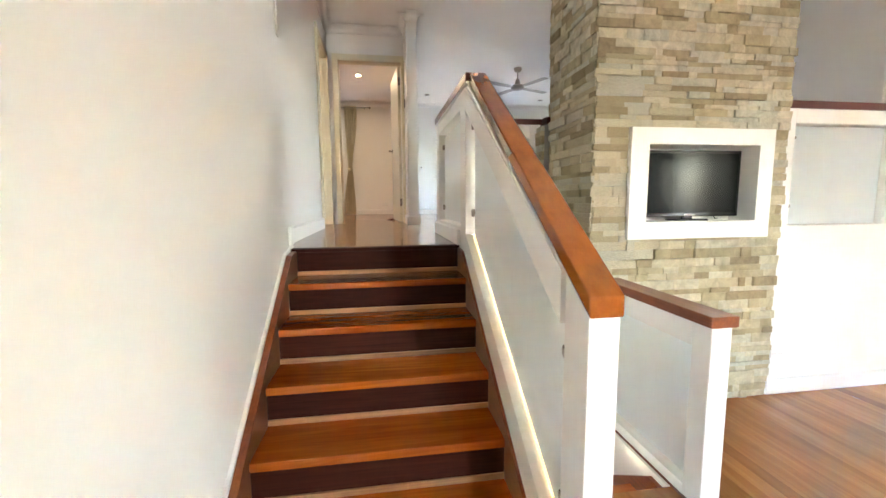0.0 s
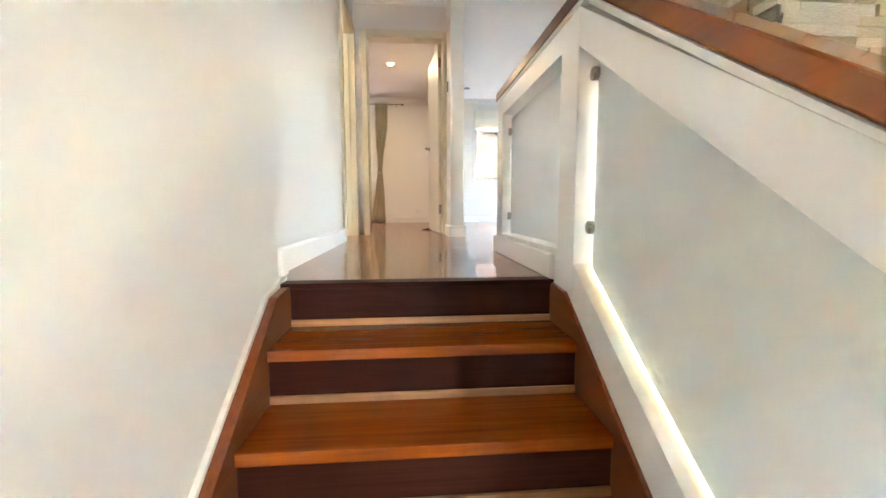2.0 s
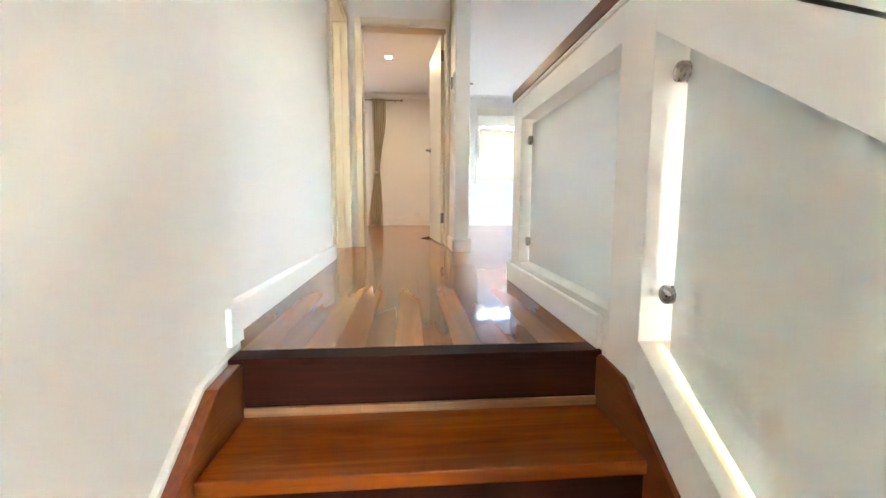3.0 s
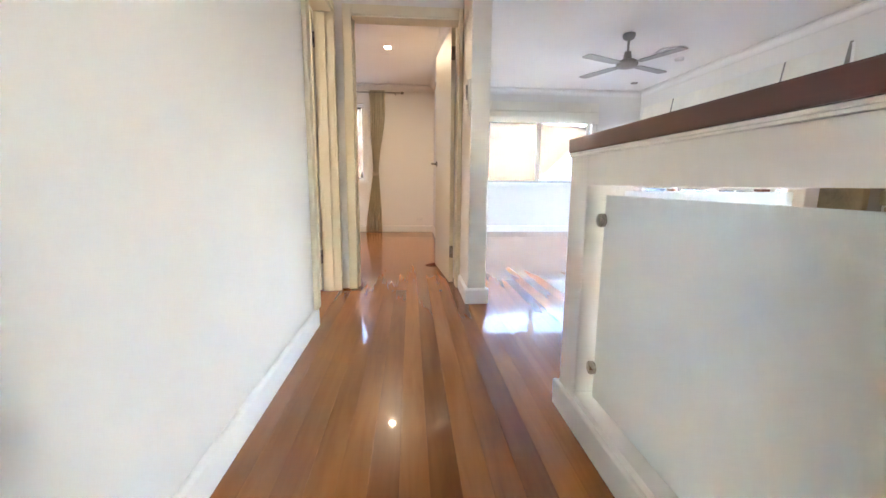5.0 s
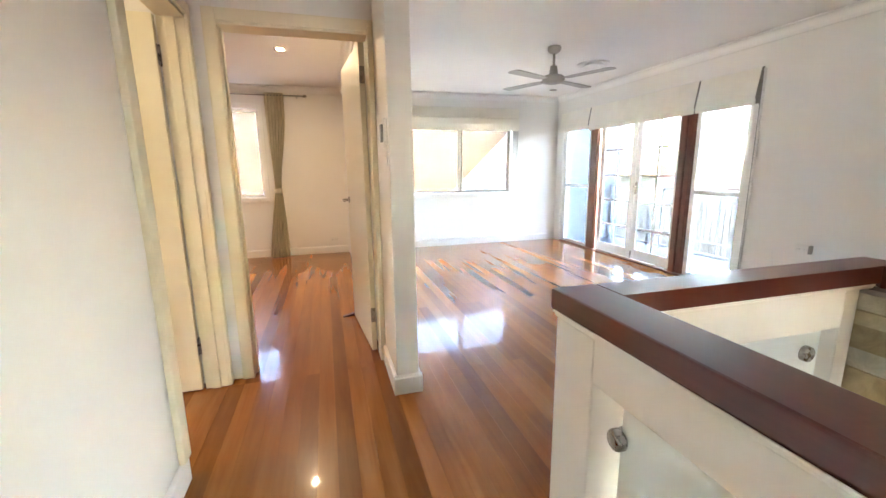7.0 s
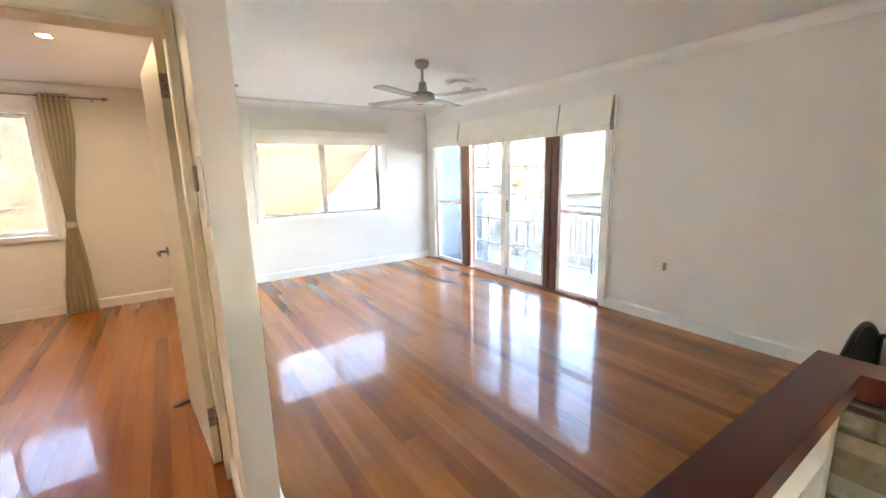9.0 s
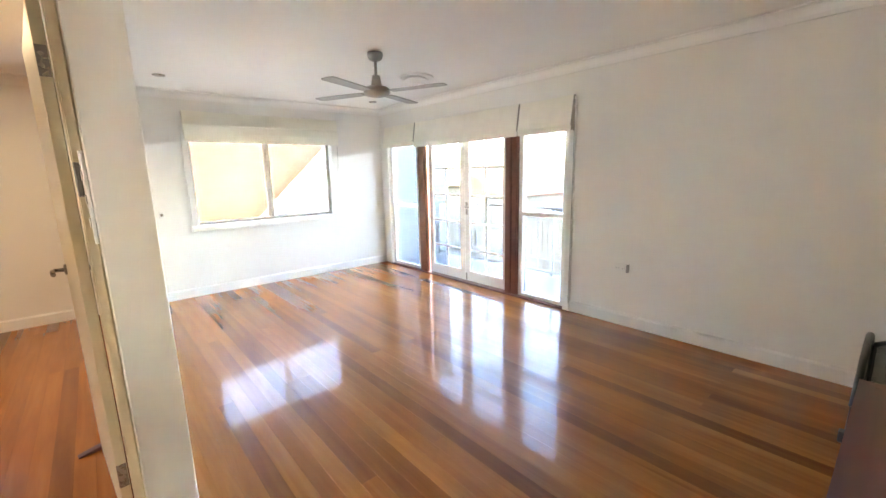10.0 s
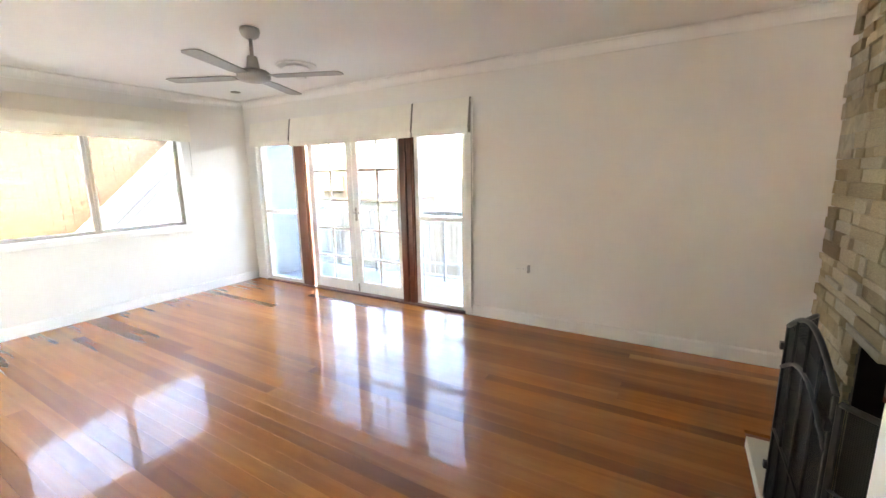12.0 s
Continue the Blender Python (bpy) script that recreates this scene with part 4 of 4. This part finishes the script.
# ---------------------------------------------------------------- wall controls
pad = thing("intercom_handset", (1.334, 7.075, 1.44), "white wall intercom handset on the end of the hall wall", "intercom")
part("back_plate", boxes([(-0.012, 0, -0.045, 0.045, -0.075, 0.075)], 0.004, 2), PLASTIC, pad)
part("grey_panel", boxes([(-0.026, -0.0125, -0.032, 0.012, -0.045, 0.045)], 0.004, 2), GREYPL, pad)
sw = thing("switch_plate", (1.334, 6.995, 1.39), "tall narrow white switch plate beside the intercom", "switch")
part("plate", boxes([(-0.009, 0, -0.018, 0.018, -0.115, 0.115)], 0.003, 2), PLASTIC, sw)
for z in (-0.06, 0.0, 0.06):
    part("rocker", boxes([(-0.013, -0.0095, -0.006, 0.006, z - 0.012, z + 0.012)], 0.001), PLASTIC, sw)
sc = thing("wall_switch", (0.451, 4.57, 1.30), "slim white switch plate on the stair wall", "switch")
part("plate", boxes([(0, 0.011, -0.022, 0.022, -0.09, 0.09)], 0.004, 2), PLASTIC, sc)
for z in (-0.04, 0.04):
    part("rocker", boxes([(0.0115, 0.015, -0.006, 0.006, z - 0.012, z + 0.012)], 0.001), PLASTIC, sc)
kn = thing("wall_fitting", (1.915, 11.269, 1.03), "small beige fitting screwed to the wall beside the window", "fitting")
part("base", boxes([(-0.022, 0.022, -0.02, 0, -0.04, 0.04)], 0.005, 2), PLASTIC, kn)
part("knob", lathe([(0.004, -0.02), (0.014, -0.02), (0.016, -0.034), (0.004, -0.038)], (0, 0, 0), "y", 16), STEEL, kn)
tn = thing("chain_tensioner", (4.165, 11.269, 1.50), "small white chain tensioner beside the window", "fitting")
part("body", boxes([(-0.012, 0.012, -0.022, 0, -0.045, 0.045)], 0.004, 2), PLASTIC, tn)
part("chain", tube([(0, -0.012, 0.045), (0.004, -0.015, 0.40), (0.002, -0.02, 0.66)], 0.0022, 6), STEEL, tn)


# ---------------------------------------------------------------- blinds and curtain
def roman_blind_n():
    x0, x1 = 2.235, 4.155
    b = thing("roman_blind", ((x0 + x1) / 2, 11.25, 1.86), "cream roman blind gathered in soft folds over the window", "blind", "roman blinds")
    w = (x1 - x0) / 2
    prof = [(-0.02, 0.34), (-0.05, 0.345), (-0.052, 0.30), (-0.050, 0.20), (-0.062, 0.185), (-0.072, 0.10), (-0.070, 0.03), (-0.060, 0.0), (-0.045, 0.0), (-0.045, 0.05), (-0.02, 0.10)]
    part("fabric", prism(prof, "x", -w, w, 0.002), BLINDN, b)
    part("headrail", boxes([(-w + 0.002, w - 0.002, -0.019, 0.018, 0.30, 0.352)], 0.003), TRIM, b)
    part("hem_bar", boxes([(-w + 0.004, w - 0.004, -0.068, -0.060, 0.012, 0.024)], 0.002), BLINDN, b)


roman_blind_n()


def roman_blind_e(y0, y1, z0, label, z1=2.135):
    b = thing("roman_blind", (4.925, (y0 + y1) / 2, z0), label, "blind", "roman blinds")
    w, h = (y1 - y0) / 2, z1 - z0
    bm = bmesh.new()
    n = 14
    prof = [(-0.012, h), (-0.040, h * 0.98), (-0.062, h * 0.55), (-0.082, h * 0.18), (-0.080, 0.0), (-0.070, 0.0), (-0.066, h * 0.2), (-0.046, h * 0.55), (-0.026, h * 0.93)]
    rings = []
    for i in range(n + 1):
        y = -w + 2 * w * i / n
        sag = 0.010 * math.sin(math.pi * i / n) * (1 if w > 0.6 else 0.3)
        rings.append([bm.verts.new((px - 0.004 * math.sin(3 * math.pi * i / n), y, pz - (sag if pz < h * 0.6 else 0))) for px, pz in prof])
    m_ = len(prof)
    fs_ = [bm.faces.new(rings[0]), bm.faces.new(list(reversed(rings[-1])))]
    for a, c in zip(rings, rings[1:]):
        for k in range(m_):
            fs_.append(bm.faces.new((a[k], c[k], c[(k + 1) % m_], a[(k + 1) % m_])))
    bmesh.ops.recalc_face_normals(bm, faces=fs_)
    part("fabric", bm, BLIND, b)
    # inner piece and end plate carry the open folds' shade as colour
    part("lining", prism([(-0.018, h * 0.90), (-0.044, h * 0.55), (-0.064, h * 0.2), (-0.066, 0.012), (-0.034, 0.012), (-0.018, h * 0.4)], "y", -w + 0.006, w - 0.003), BLINDSHADE, b, "grey inner folds, their shade put into the colour")
    part("side_fold", prism([(px - 0.0015, pz) for px, pz in prof[:4]] + [(-0.028, 0.004), (-0.012, h * 0.5)], "y", -w - 0.006, -w - 0.001), BLINDSHADE, b, "grey end plate, the side fold's shade put into the colour")
    part("headrail", boxes([(-0.026, 0.0, -w + 0.004, w - 0.004, h - 0.035, h + 0.004)], 0.002), TRIM, b)
    return b


roman_blind_e(10.305, 11.07, 1.825, "off-white roman blind pulled up over the corner sidelight")
roman_blind_e(8.465, 10.285, 1.80, "wide off-white roman blind pulled up over the glazed doors")
roman_blind_e(7.815, 8.445, 1.80, "off-white roman blind pulled up over the end sidelight")
cord = thing("blind_cord", (4.90, 7.80, 1.95), "thin blind cord hanging along the window trim", "cord")
part("cord", tube([(-0.01, 0.0, 0.14), (-0.012, -0.004, -0.6), (-0.01, 0.0, -1.86)], 0.003, 6), GREYPL, cord)

cur = thing("curtain", (0.37, 11.16, 0.0), "beige curtain tied at the waist, hanging to the floor", "curtain")
bm = bmesh.new()
rows, cols = 26, 72
grid = []
for r in range(rows + 1):
    z = 0.012 + 2.30 * r / rows
    if z > 0.98:
        f = min(1.0, (z - 0.98) / 1.1)
        f = f * f * (3 - 2 * f)
        half, cx = 0.042 + 0.082 * f, -0.01 + 0.042 * f
    else:
        f = min(1.0, (0.98 - z) / 0.9)
        half, cx = 0.042 + 0.095 * f ** 0.8, -0.01 - 0.038 * f
    line = []
    for c in range(cols + 1):
        u = c / cols
        ph = 2 * math.pi * 6 * u
        amp = 0.032 if z > 1.2 else 0.022
        line.append(bm.verts.new((cx + half * (2 * u - 1) + 0.006 * math.sin(2 * ph + z), amp * math.sin(ph + 0.4 * math.sin(z * 2)) - 0.01, z)))
    grid.append(line)
for a, b in zip(grid, grid[1:]):
    for c in range(cols):
        bm.faces.new((a[c], a[c + 1], b[c + 1], b[c])).smooth = True
bmesh.ops.solidify(bm, geom=list(bm.faces), thickness=0.003)
part("drape", bm, CURTAIN, cur)
part("tieback", lathe([(0.045, 0.945), (0.052, 0.955), (0.052, 1.0), (0.045, 1.01)], (-0.01, -0.01, 0), "z", 20), CURTAIN, cur, "narrow fabric tieback")
rod = thing("curtain_rod", (-0.4, 11.17, 2.285), "thin metal curtain rod with a round finial above the bedroom window", "curtain rod")
part("pole", tube([(-1.15, 0, 0), (1.19, 0, 0)], 0.009, 10), DARKMETAL, rod)
part("finial", lathe([(0.004, 1.19), (0.018, 1.19), (0.02, 1.215), (0.012, 1.235), (0.004, 1.24)], (0, 0, 0), "x", 14), STEEL, rod)
for x in (-1.0, 1.10):
    part("bracket", boxes([(x - 0.006, x + 0.006, -0.004, 0.099, -0.022, -0.010)], 0.002), DARKMETAL, rod)

# security mesh on the windows
def lattice(x0, x1, z0, z1, y, step):
    bm = bmesh.new()
    def cut(c, sgn):
        pts = []
        for x in (x0, x1):
            z = c + sgn * (x - x0)
            if z0 <= z <= z1:
                pts.append((x, z))
        for z in (z0, z1):
            x = x0 + (z - c) * sgn
            if x0 < x < x1:
                pts.append((x, z))
        return sorted(pts)[:: max(1, len(pts) - 1)] if len(pts) >= 2 else None
    n = int((z1 - z0 + x1 - x0) / step) + 2
    for i in range(int((x1 - x0) / step * 2)):
        for j in range(int((z1 - z0) / step * 2)):
            if (i + j) % 2:
                x, z = x0 + (i + 0.5) * step / 2, z0 + (j + 0.5) * step / 2
                box_into(bm, x - 0.006, x + 0.006, y - 0.005, y + 0.005, z - 0.006, z + 0.006)
    for k in range(n):
        for sgn, c in ((1, z0 - (x1 - x0) + k * step), (-1, z0 + k * step)):
            p = cut(c, sgn)
            if p:
                tube_into(bm, [(p[0][0], y, p[0][1]), (p[-1][0], y, p[-1][1])], 0.002, 4)
    return bm


structure("window_1_mesh", lattice(3.215, 4.035, 0.90, 1.965, 11.435, 0.085), TAUPE, "diamond security mesh outside the sliding pane")
structure("window_2_mesh", lattice(-0.48, 0.13, 0.92, 2.08, 11.435, 0.085), TAUPE, "diamond security mesh outside the pane")


# ---------------------------------------------------------------- ceiling fittings
fan = thing("ceiling_fan", (3.26, 8.66, H - 0.001), "four-blade brushed metal ceiling fan on a short rod, at rest", "ceiling fan")
part("canopy", lathe([(0.01, 0.0), (0.062, 0.0), (0.066, -0.02), (0.055, -0.05), (0.030, -0.065), (0.01, -0.066)]), DARKMETAL, fan)
part("rod", lathe([(0.012, -0.06), (0.012, -0.22)], n=12), DARKMETAL, fan)
part("rod_cover", lathe([(0.02, -0.175), (0.032, -0.178), (0.045, -0.262), (0.02, -0.265)]), DARKMETAL, fan)
part("motor", lathe([(0.03, -0.262), (0.085, -0.268), (0.108, -0.285), (0.110, -0.315), (0.095, -0.335), (0.05, -0.345), (0.01, -0.348)]), DARKMETAL, fan)
for k in range(4):
    a = 24 + 90 * k
    bm = bmesh.new()
    prism_into(bm, [(0.14, -0.045), (0.20, -0.055), (0.60, -0.062), (0.625, -0.045), (0.63, 0.0), (0.625, 0.045), (0.60, 0.058), (0.20, 0.05), (0.14, 0.04)], "z", -0.003, 0.003)
    bl = part("blade", bm, DARKMETAL, fan, at=(0, 0, -0.31))
    bl.rotation_euler = (Matrix.Rotation(radians(a), 3, "Z") @ Matrix.Rotation(radians(2), 3, "X")).to_euler()
    br = part("blade_bracket", boxes([(0.09, 0.19, -0.018, 0.018, 0.0032, 0.008)], 0.002), DARKMETAL, bl)

vent = thing("ceiling_vent", (4.06, 9.15, H), "round white ceiling air vent with open rings", "vent")
part("outer_ring", lathe([(0.158, 0.0), (0.178, 0.0), (0.176, -0.010), (0.166, -0.014), (0.158, -0.008)], n=36), PLASTIC, vent)
part("inner_ring", lathe([(0.02, -0.004), (0.100, -0.012), (0.124, -0.030), (0.118, -0.034), (0.05, -0.018), (0.02, -0.017)], n=36), PLASTIC, vent)
# flat black ring: the shade inside the vent is put in as colour
part("throat", lathe([(0.060, -0.001), (0.157, -0.001), (0.157, -0.003), (0.060, -0.003)], n=36), SOOTSHADE, vent)
smoke = thing("smoke_alarm", (4.33, 9.40, H), "small white round smoke alarm on the ceiling", "smoke alarm")
part("base", lathe([(0.01, 0.0), (0.055, 0.0), (0.055, -0.012), (0.01, -0.012)]), PLASTIC, smoke)
part("cover", lathe([(0.01, -0.0125), (0.05, -0.0125), (0.048, -0.032), (0.03, -0.040), (0.01, -0.041)]), PLASTIC, smoke)


def downlight(x, y, lit, label, square=True):
    d = thing("downlight", (x, y, H), label, "downlight", "recessed downlights")
    if square:
        part("trim", ring_prism_into(bmesh.new(), [(-0.055, -0.055), (0.055, -0.055), (0.055, 0.055), (-0.055, 0.055)], [(-0.036, -0.036), (0.036, -0.036), (0.036, 0.036), (-0.036, 0.036)], "z", -0.007, -0.0005), STEEL, d)
    else:
        part("trim", lathe([(0.035, -0.0005), (0.055, -0.0005), (0.053, -0.007), (0.036, -0.007)]), STEEL, d)
    part("lamp", lathe([(0.004, -0.0006), (0.033, -0.0006), (0.030, -0.004), (0.004, -0.0045)]), DOWNGLOW if lit else GREYPL, d)
    return d


downlight(0.676, 9.36, True, "square recessed downlight, lit warm, in the bedroom ceiling")
downlight(-1.2, 9.36, True, "square recessed downlight, lit warm, in the bedroom ceiling")
downlight(1.98, 10.49, False, "round recessed downlight, unlit, in the lounge ceiling", False)
downlight(4.45, 10.66, False, "round recessed downlight, unlit, in the lounge ceiling", False)


# ---------------------------------------------------------------- balcony and surroundings
structure("balcony_deck", boxes([(5.10, 6.25, 5.2, 11.30, -0.17, -0.05)], 0.004), DECK, "pale blue-grey coated balcony floor")
structure("balcony_end_wall", boxes([(5.10, 6.32, 11.30, 11.42, -2.6, 2.6)], 0.003), ENDWALL, "plain pale rendered wall closing the end of the balcony")


def railing(x0, y0, x1, y1, label):
    L_ = math.hypot(x1 - x0, y1 - y0)
    r = thing("balcony_railing", (x0, y0, -0.05), label, "railing", "balcony railings", rz=math.degrees(math.atan2(y1 - y0, x1 - x0)))
    part("top_rail", boxes([(0, L_, -0.022, 0.022, 0.955, 0.99)], 0.006, 2), RAILM, r)
    part("bottom_rail", boxes([(0, L_, -0.014, 0.014, 0.055, 0.085)], 0.003), RAILM, r)
    part("middle_rail", boxes([(0, L_, -0.015, 0.015, 0.228, 0.252)], 0.003), RAILM, r)
    n = max(1, round(L_ / 1.26))
    for i in range(n + 1):
        x = min(max(L_ * i / n, 0.022), L_ - 0.022)
        p = part("post", boxes([(x - 0.02, x + 0.02, -0.02, 0.02, 0.001, 0.954)], 0.003), RAILM, r)
        part("foot", boxes([(x - 0.045, x + 0.045, -0.045, 0.045, 0.0005, 0.008)], 0.002), RAILM, r)
    m_ = n * 5
    bar = mesh_of("baluster", boxes([(-0.008, 0.008, -0.008, 0.008, 0.085, 0.955)], 0.001), RAILM)
    for i in [j for j in range(1, m_) if j % 5]:
        o = new("baluster", bar)
        o.parent, o.location = r, (L_ * i / m_, 0, 0)


railing(6.12, 6.38, 6.12, 11.28, "white metal balcony railing with thin upright balusters")


def neighbour_wall():
    """The gable end of the house next door; its roof falls gently towards the back."""
    n = thing("neighbour_house", (1.5, 13.9, -2.6), "sunlit pale orange brick gable wall of the neighbouring house", "house")

    def top(x):
        return 5.20 - 0.06 * abs(x + 3.5)
    line = [(3.8, top(3.8)), (-3.5, top(-3.5)), (-6.5, top(-6.5))]
    part("wall", prism([(-6.5, 0), (3.8, 0)] + line, "y", 0.02, 0.30), MORTAR, n)
    vs, fc = [], []
    rng = random.Random(4)
    for r in range(44):
        z = 2.35 + r * 0.086
        off = 0.12 if r % 2 else 0.0
        x = -4.2 - off
        while x < 3.7:
            a, b, y = x, x + 0.23, rng.uniform(-0.004, 0.004)
            x += 0.24
            if z + 0.08 > min(top(a), top(b)):
                continue
            i = len(vs)
            vs += [(a, y, z), (b, y, z), (b, y, z + 0.076), (a, y, z + 0.076), (a, 0.02, z), (b, 0.02, z), (b, 0.02, z + 0.076), (a, 0.02, z + 0.076)]
            fc += [(i, i + 1, i + 2, i + 3), (i, i + 4, i + 5, i + 1), (i + 1, i + 5, i + 6, i + 2), (i + 2, i + 6, i + 7, i + 3), (i + 3, i + 7, i + 4, i)]
    me_ = bpy.data.meshes.new("bricks")
    me_.from_pydata(vs, [], fc)
    me_.materials.append(BRICK)
    o = new("bricks", me_)
    o.parent = n
    tagged(o, kind="stuff")
    over = [(4.0, top(4.0)), (-3.5, top(-3.5)), (-6.8, top(-6.8))]
    part("barge_board", prism([(x, z + 0.002) for x, z in over] + [(x, z + 0.12) for x, z in reversed(over)], "y", -0.10, -0.06), TRIM, n)
    part("roof", prism([(x, z + 0.003) for x, z in over] + [(x, z + 0.11) for x, z in reversed(over)], "y", -0.059, 7.0), ROOFT, n)


neighbour_wall()
lean = thing("lean_to", (4.6, 12.95, -2.6), "white painted weatherboard lean-to with a sloping top edge", "outbuilding")
part("wall", prism([(-1.55, 0), (1.8, 0), (1.8, 5.9), (-1.55, 2.72)], "y", 0.0, 0.6), TRIM, lean)
part("barge_board", prism([(-1.62, 2.70), (1.85, 5.99), (1.85, 6.12), (-1.62, 2.83)], "y", -0.06, 0.0), ALU, lean)
for k in range(1, 3):
    part("trim_line", prism([(-1.55 + 0.14 * k, 2.72), (1.79, 5.885 - 0.14 * k), (1.79, 5.86 - 0.14 * k), (-1.53 + 0.14 * k, 2.70)], "y", -0.02, 0.0), GREYPL, lean)

fence = thing("boundary_fence", (9.0, 9.0, -2.6), "grey-green sheet metal fence with vertical ribs", "fence")
pn = boxes([(-0.012, 0.012, -1.18, 1.18, 0.02, 3.1)])
for k in range(16):
    y = -1.15 + 2.3 * (k + 0.5) / 16
    box_into(pn, -0.03, -0.012, y - 0.03, y + 0.03, 0.03, 3.08)
pm = mesh_of("panel", pn, FENCE)
post = mesh_of("post", boxes([(-0.03, 0.03, -0.03, 0.03, 0, 3.2)], 0.003), FENCE)
for k in range(-2, 8):
    o = new("panel", pm)
    o.parent, o.location = fence, (0, 2.42 * k, 0)
    o = new("post", post)
    o.parent, o.location = fence, (-0.02, 2.42 * k - 1.21, 0)
part("capping", boxes([(-0.035, 0.035, -6.1, 18.2, 3.1, 3.14)]), FENCE, fence)

shed = thing("garden_shed", (14.6, 18.7, -2.6), "small pale shed with a brown gabled roof beyond the fence", "shed")
part("wall", boxes([(-1.5, 1.5, -3.6, 3.0, 0, 3.1), (-1.5, 1.5, -1.5, 3.0, 3.1, 4.38)]), RENDERED, shed)
part("fascia", boxes([(-1.95, -1.505, -1.5, 3.2, 3.5, 4.42)], 0.01), FASCIA, shed, "cream painted fascia board")
part("roof", prism([(-1.505, 3.105), (-1.505, 4.05), (-3.75, 3.15), (-3.75, 3.105)], "x", -1.7, 1.7), ROOFT, shed)
part("barge_board", prism([(-1.51, 4.06), (-3.8, 3.15), (-3.8, 3.06), (-1.51, 3.95)], "x", -1.76, -1.703), DARKMETAL, shed)
part("window", boxes([(-1.54, -1.50, 0.2, 1.4, 1.9, 2.9)]), GREYPL, shed)
pole = thing("railing_pole", (6.19, 10.41, -0.05), "thin dark pole standing beside the balcony railing", "pole")
part("shaft", lathe([(0.018, 0.001), (0.018, 1.05)], n=12), DARKMETAL, pole)
part("foot", lathe([(0.004, 0.0005), (0.035, 0.0005), (0.035, 0.0009), (0.004, 0.0009)], n=12), DARKMETAL, pole)
house2 = thing("far_house", (19.0, 12.0, -2.6), "low pale house with a brown tiled roof across the yards", "house")
part("wall", boxes([(-3, 3, -7, 7, 0, 2.5)]), RENDERED, house2)
part("roof", prism([(-3.6, 2.5), (0, 3.1), (3.6, 2.5)], "y", -7.5, 7.5), ROOFT, house2)
for k in range(3):
    w_ = part("window", boxes([(-3.04, -3.0, -5 + 4 * k, -3.4 + 4 * k, 1.0, 2.2)]), GREYPL, house2)


# lower flight beside the chimney, going down from the lower floor
fl = thing("lower_staircase", (2.05, 4.4, -2.6), "red-brown timber stair going down beside the chimney", "stairs")
FLL = local((2.05, 4.4, -2.6))
for k in range(6):
    y, z = 3.872 + 0.25 * k, LOW - 0.174 * (k + 1)
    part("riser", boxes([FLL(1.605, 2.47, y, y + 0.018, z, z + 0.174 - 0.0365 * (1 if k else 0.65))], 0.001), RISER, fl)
    part("tread", boxes([FLL(1.605, 2.47, y + 0.018 - 0.03 * 0, y + 0.27, z - 0.036, z)], 0.004), STAIR, fl)
part("stringer", prism([(3.872 - 4.4, LOW - 0.03 + 2.6), (4.0 - 4.4, LOW - 0.03 + 2.6), (5.4 - 4.4, LOW - 1.0 + 2.6), (5.4 - 4.4, LOW - 1.25 + 2.6), (3.872 - 4.4, LOW - 0.24 + 2.6)], "x", 2.472 - 2.05, 2.499 - 2.05), STRING, fl)


# ---------------------------------------------------------------- floor boards
def boards(parent, x0, x1, y0, y1, z, w=0.086, seed=1, holes=()):
    """Boards along y laid side by side, with staggered ends; alike lengths share one mesh."""
    rng = random.Random(seed)
    n = max(1, round((x1 - x0) / w))
    wd = (x1 - x0) / n
    cache = {}
    for i in range(n):
        y = y0
        first = True
        while y < y1 - 0.001:
            ln = rng.choice([1.5, 2.7, 3.9, 5.1]) if first else rng.choice([3.6, 4.8, 6.0])
            first = False
            ln = min(ln, y1 - y)
            if y1 - (y + ln) < 0.3:
                ln = y1 - y
            key = round(ln, 3)
            if key not in cache:
                bm = boxes([(-wd / 2 + 0.0002, wd / 2 - 0.0002, 0.0002, ln - 0.0002, -0.0195, 0)])
                cache[key] = mesh_of("floorboard", bm, FLOOR)
            ob = new("floorboard", cache[key])
            ob.location = (x0 + (i + 0.5) * wd, y, z)
            if parent:
                ob.parent = parent
            y += ln


up = bpy.data.objects["floor_upper"]
boards(up, 0.386, 1.335, 4.641, 11.27, 0.0, seed=3)
boards(up, 1.335, 1.50, 4.641, 7.42, 0.0, seed=12)
boards(up, 1.50, 3.94, 5.645, 11.27, 0.0, seed=5)
boards(up, 3.94, 4.93, 4.80, 11.27, 0.0, seed=6)
boards(up, -0.9, 0.386, 7.54, 11.27, 0.0, seed=8)
boards(up, -0.5, 0.385, 6.58, 7.36, 0.0, seed=11)
low = bpy.data.objects["floor_lower"]
boards(low, 2.62, 6.6, -3.0, 4.70, LOW, seed=13)
boards(low, 0.386, 2.62, -3.0, 3.05, LOW, seed=14)
boards(low, 1.60, 2.52, 3.05, 3.87, LOW, seed=15)
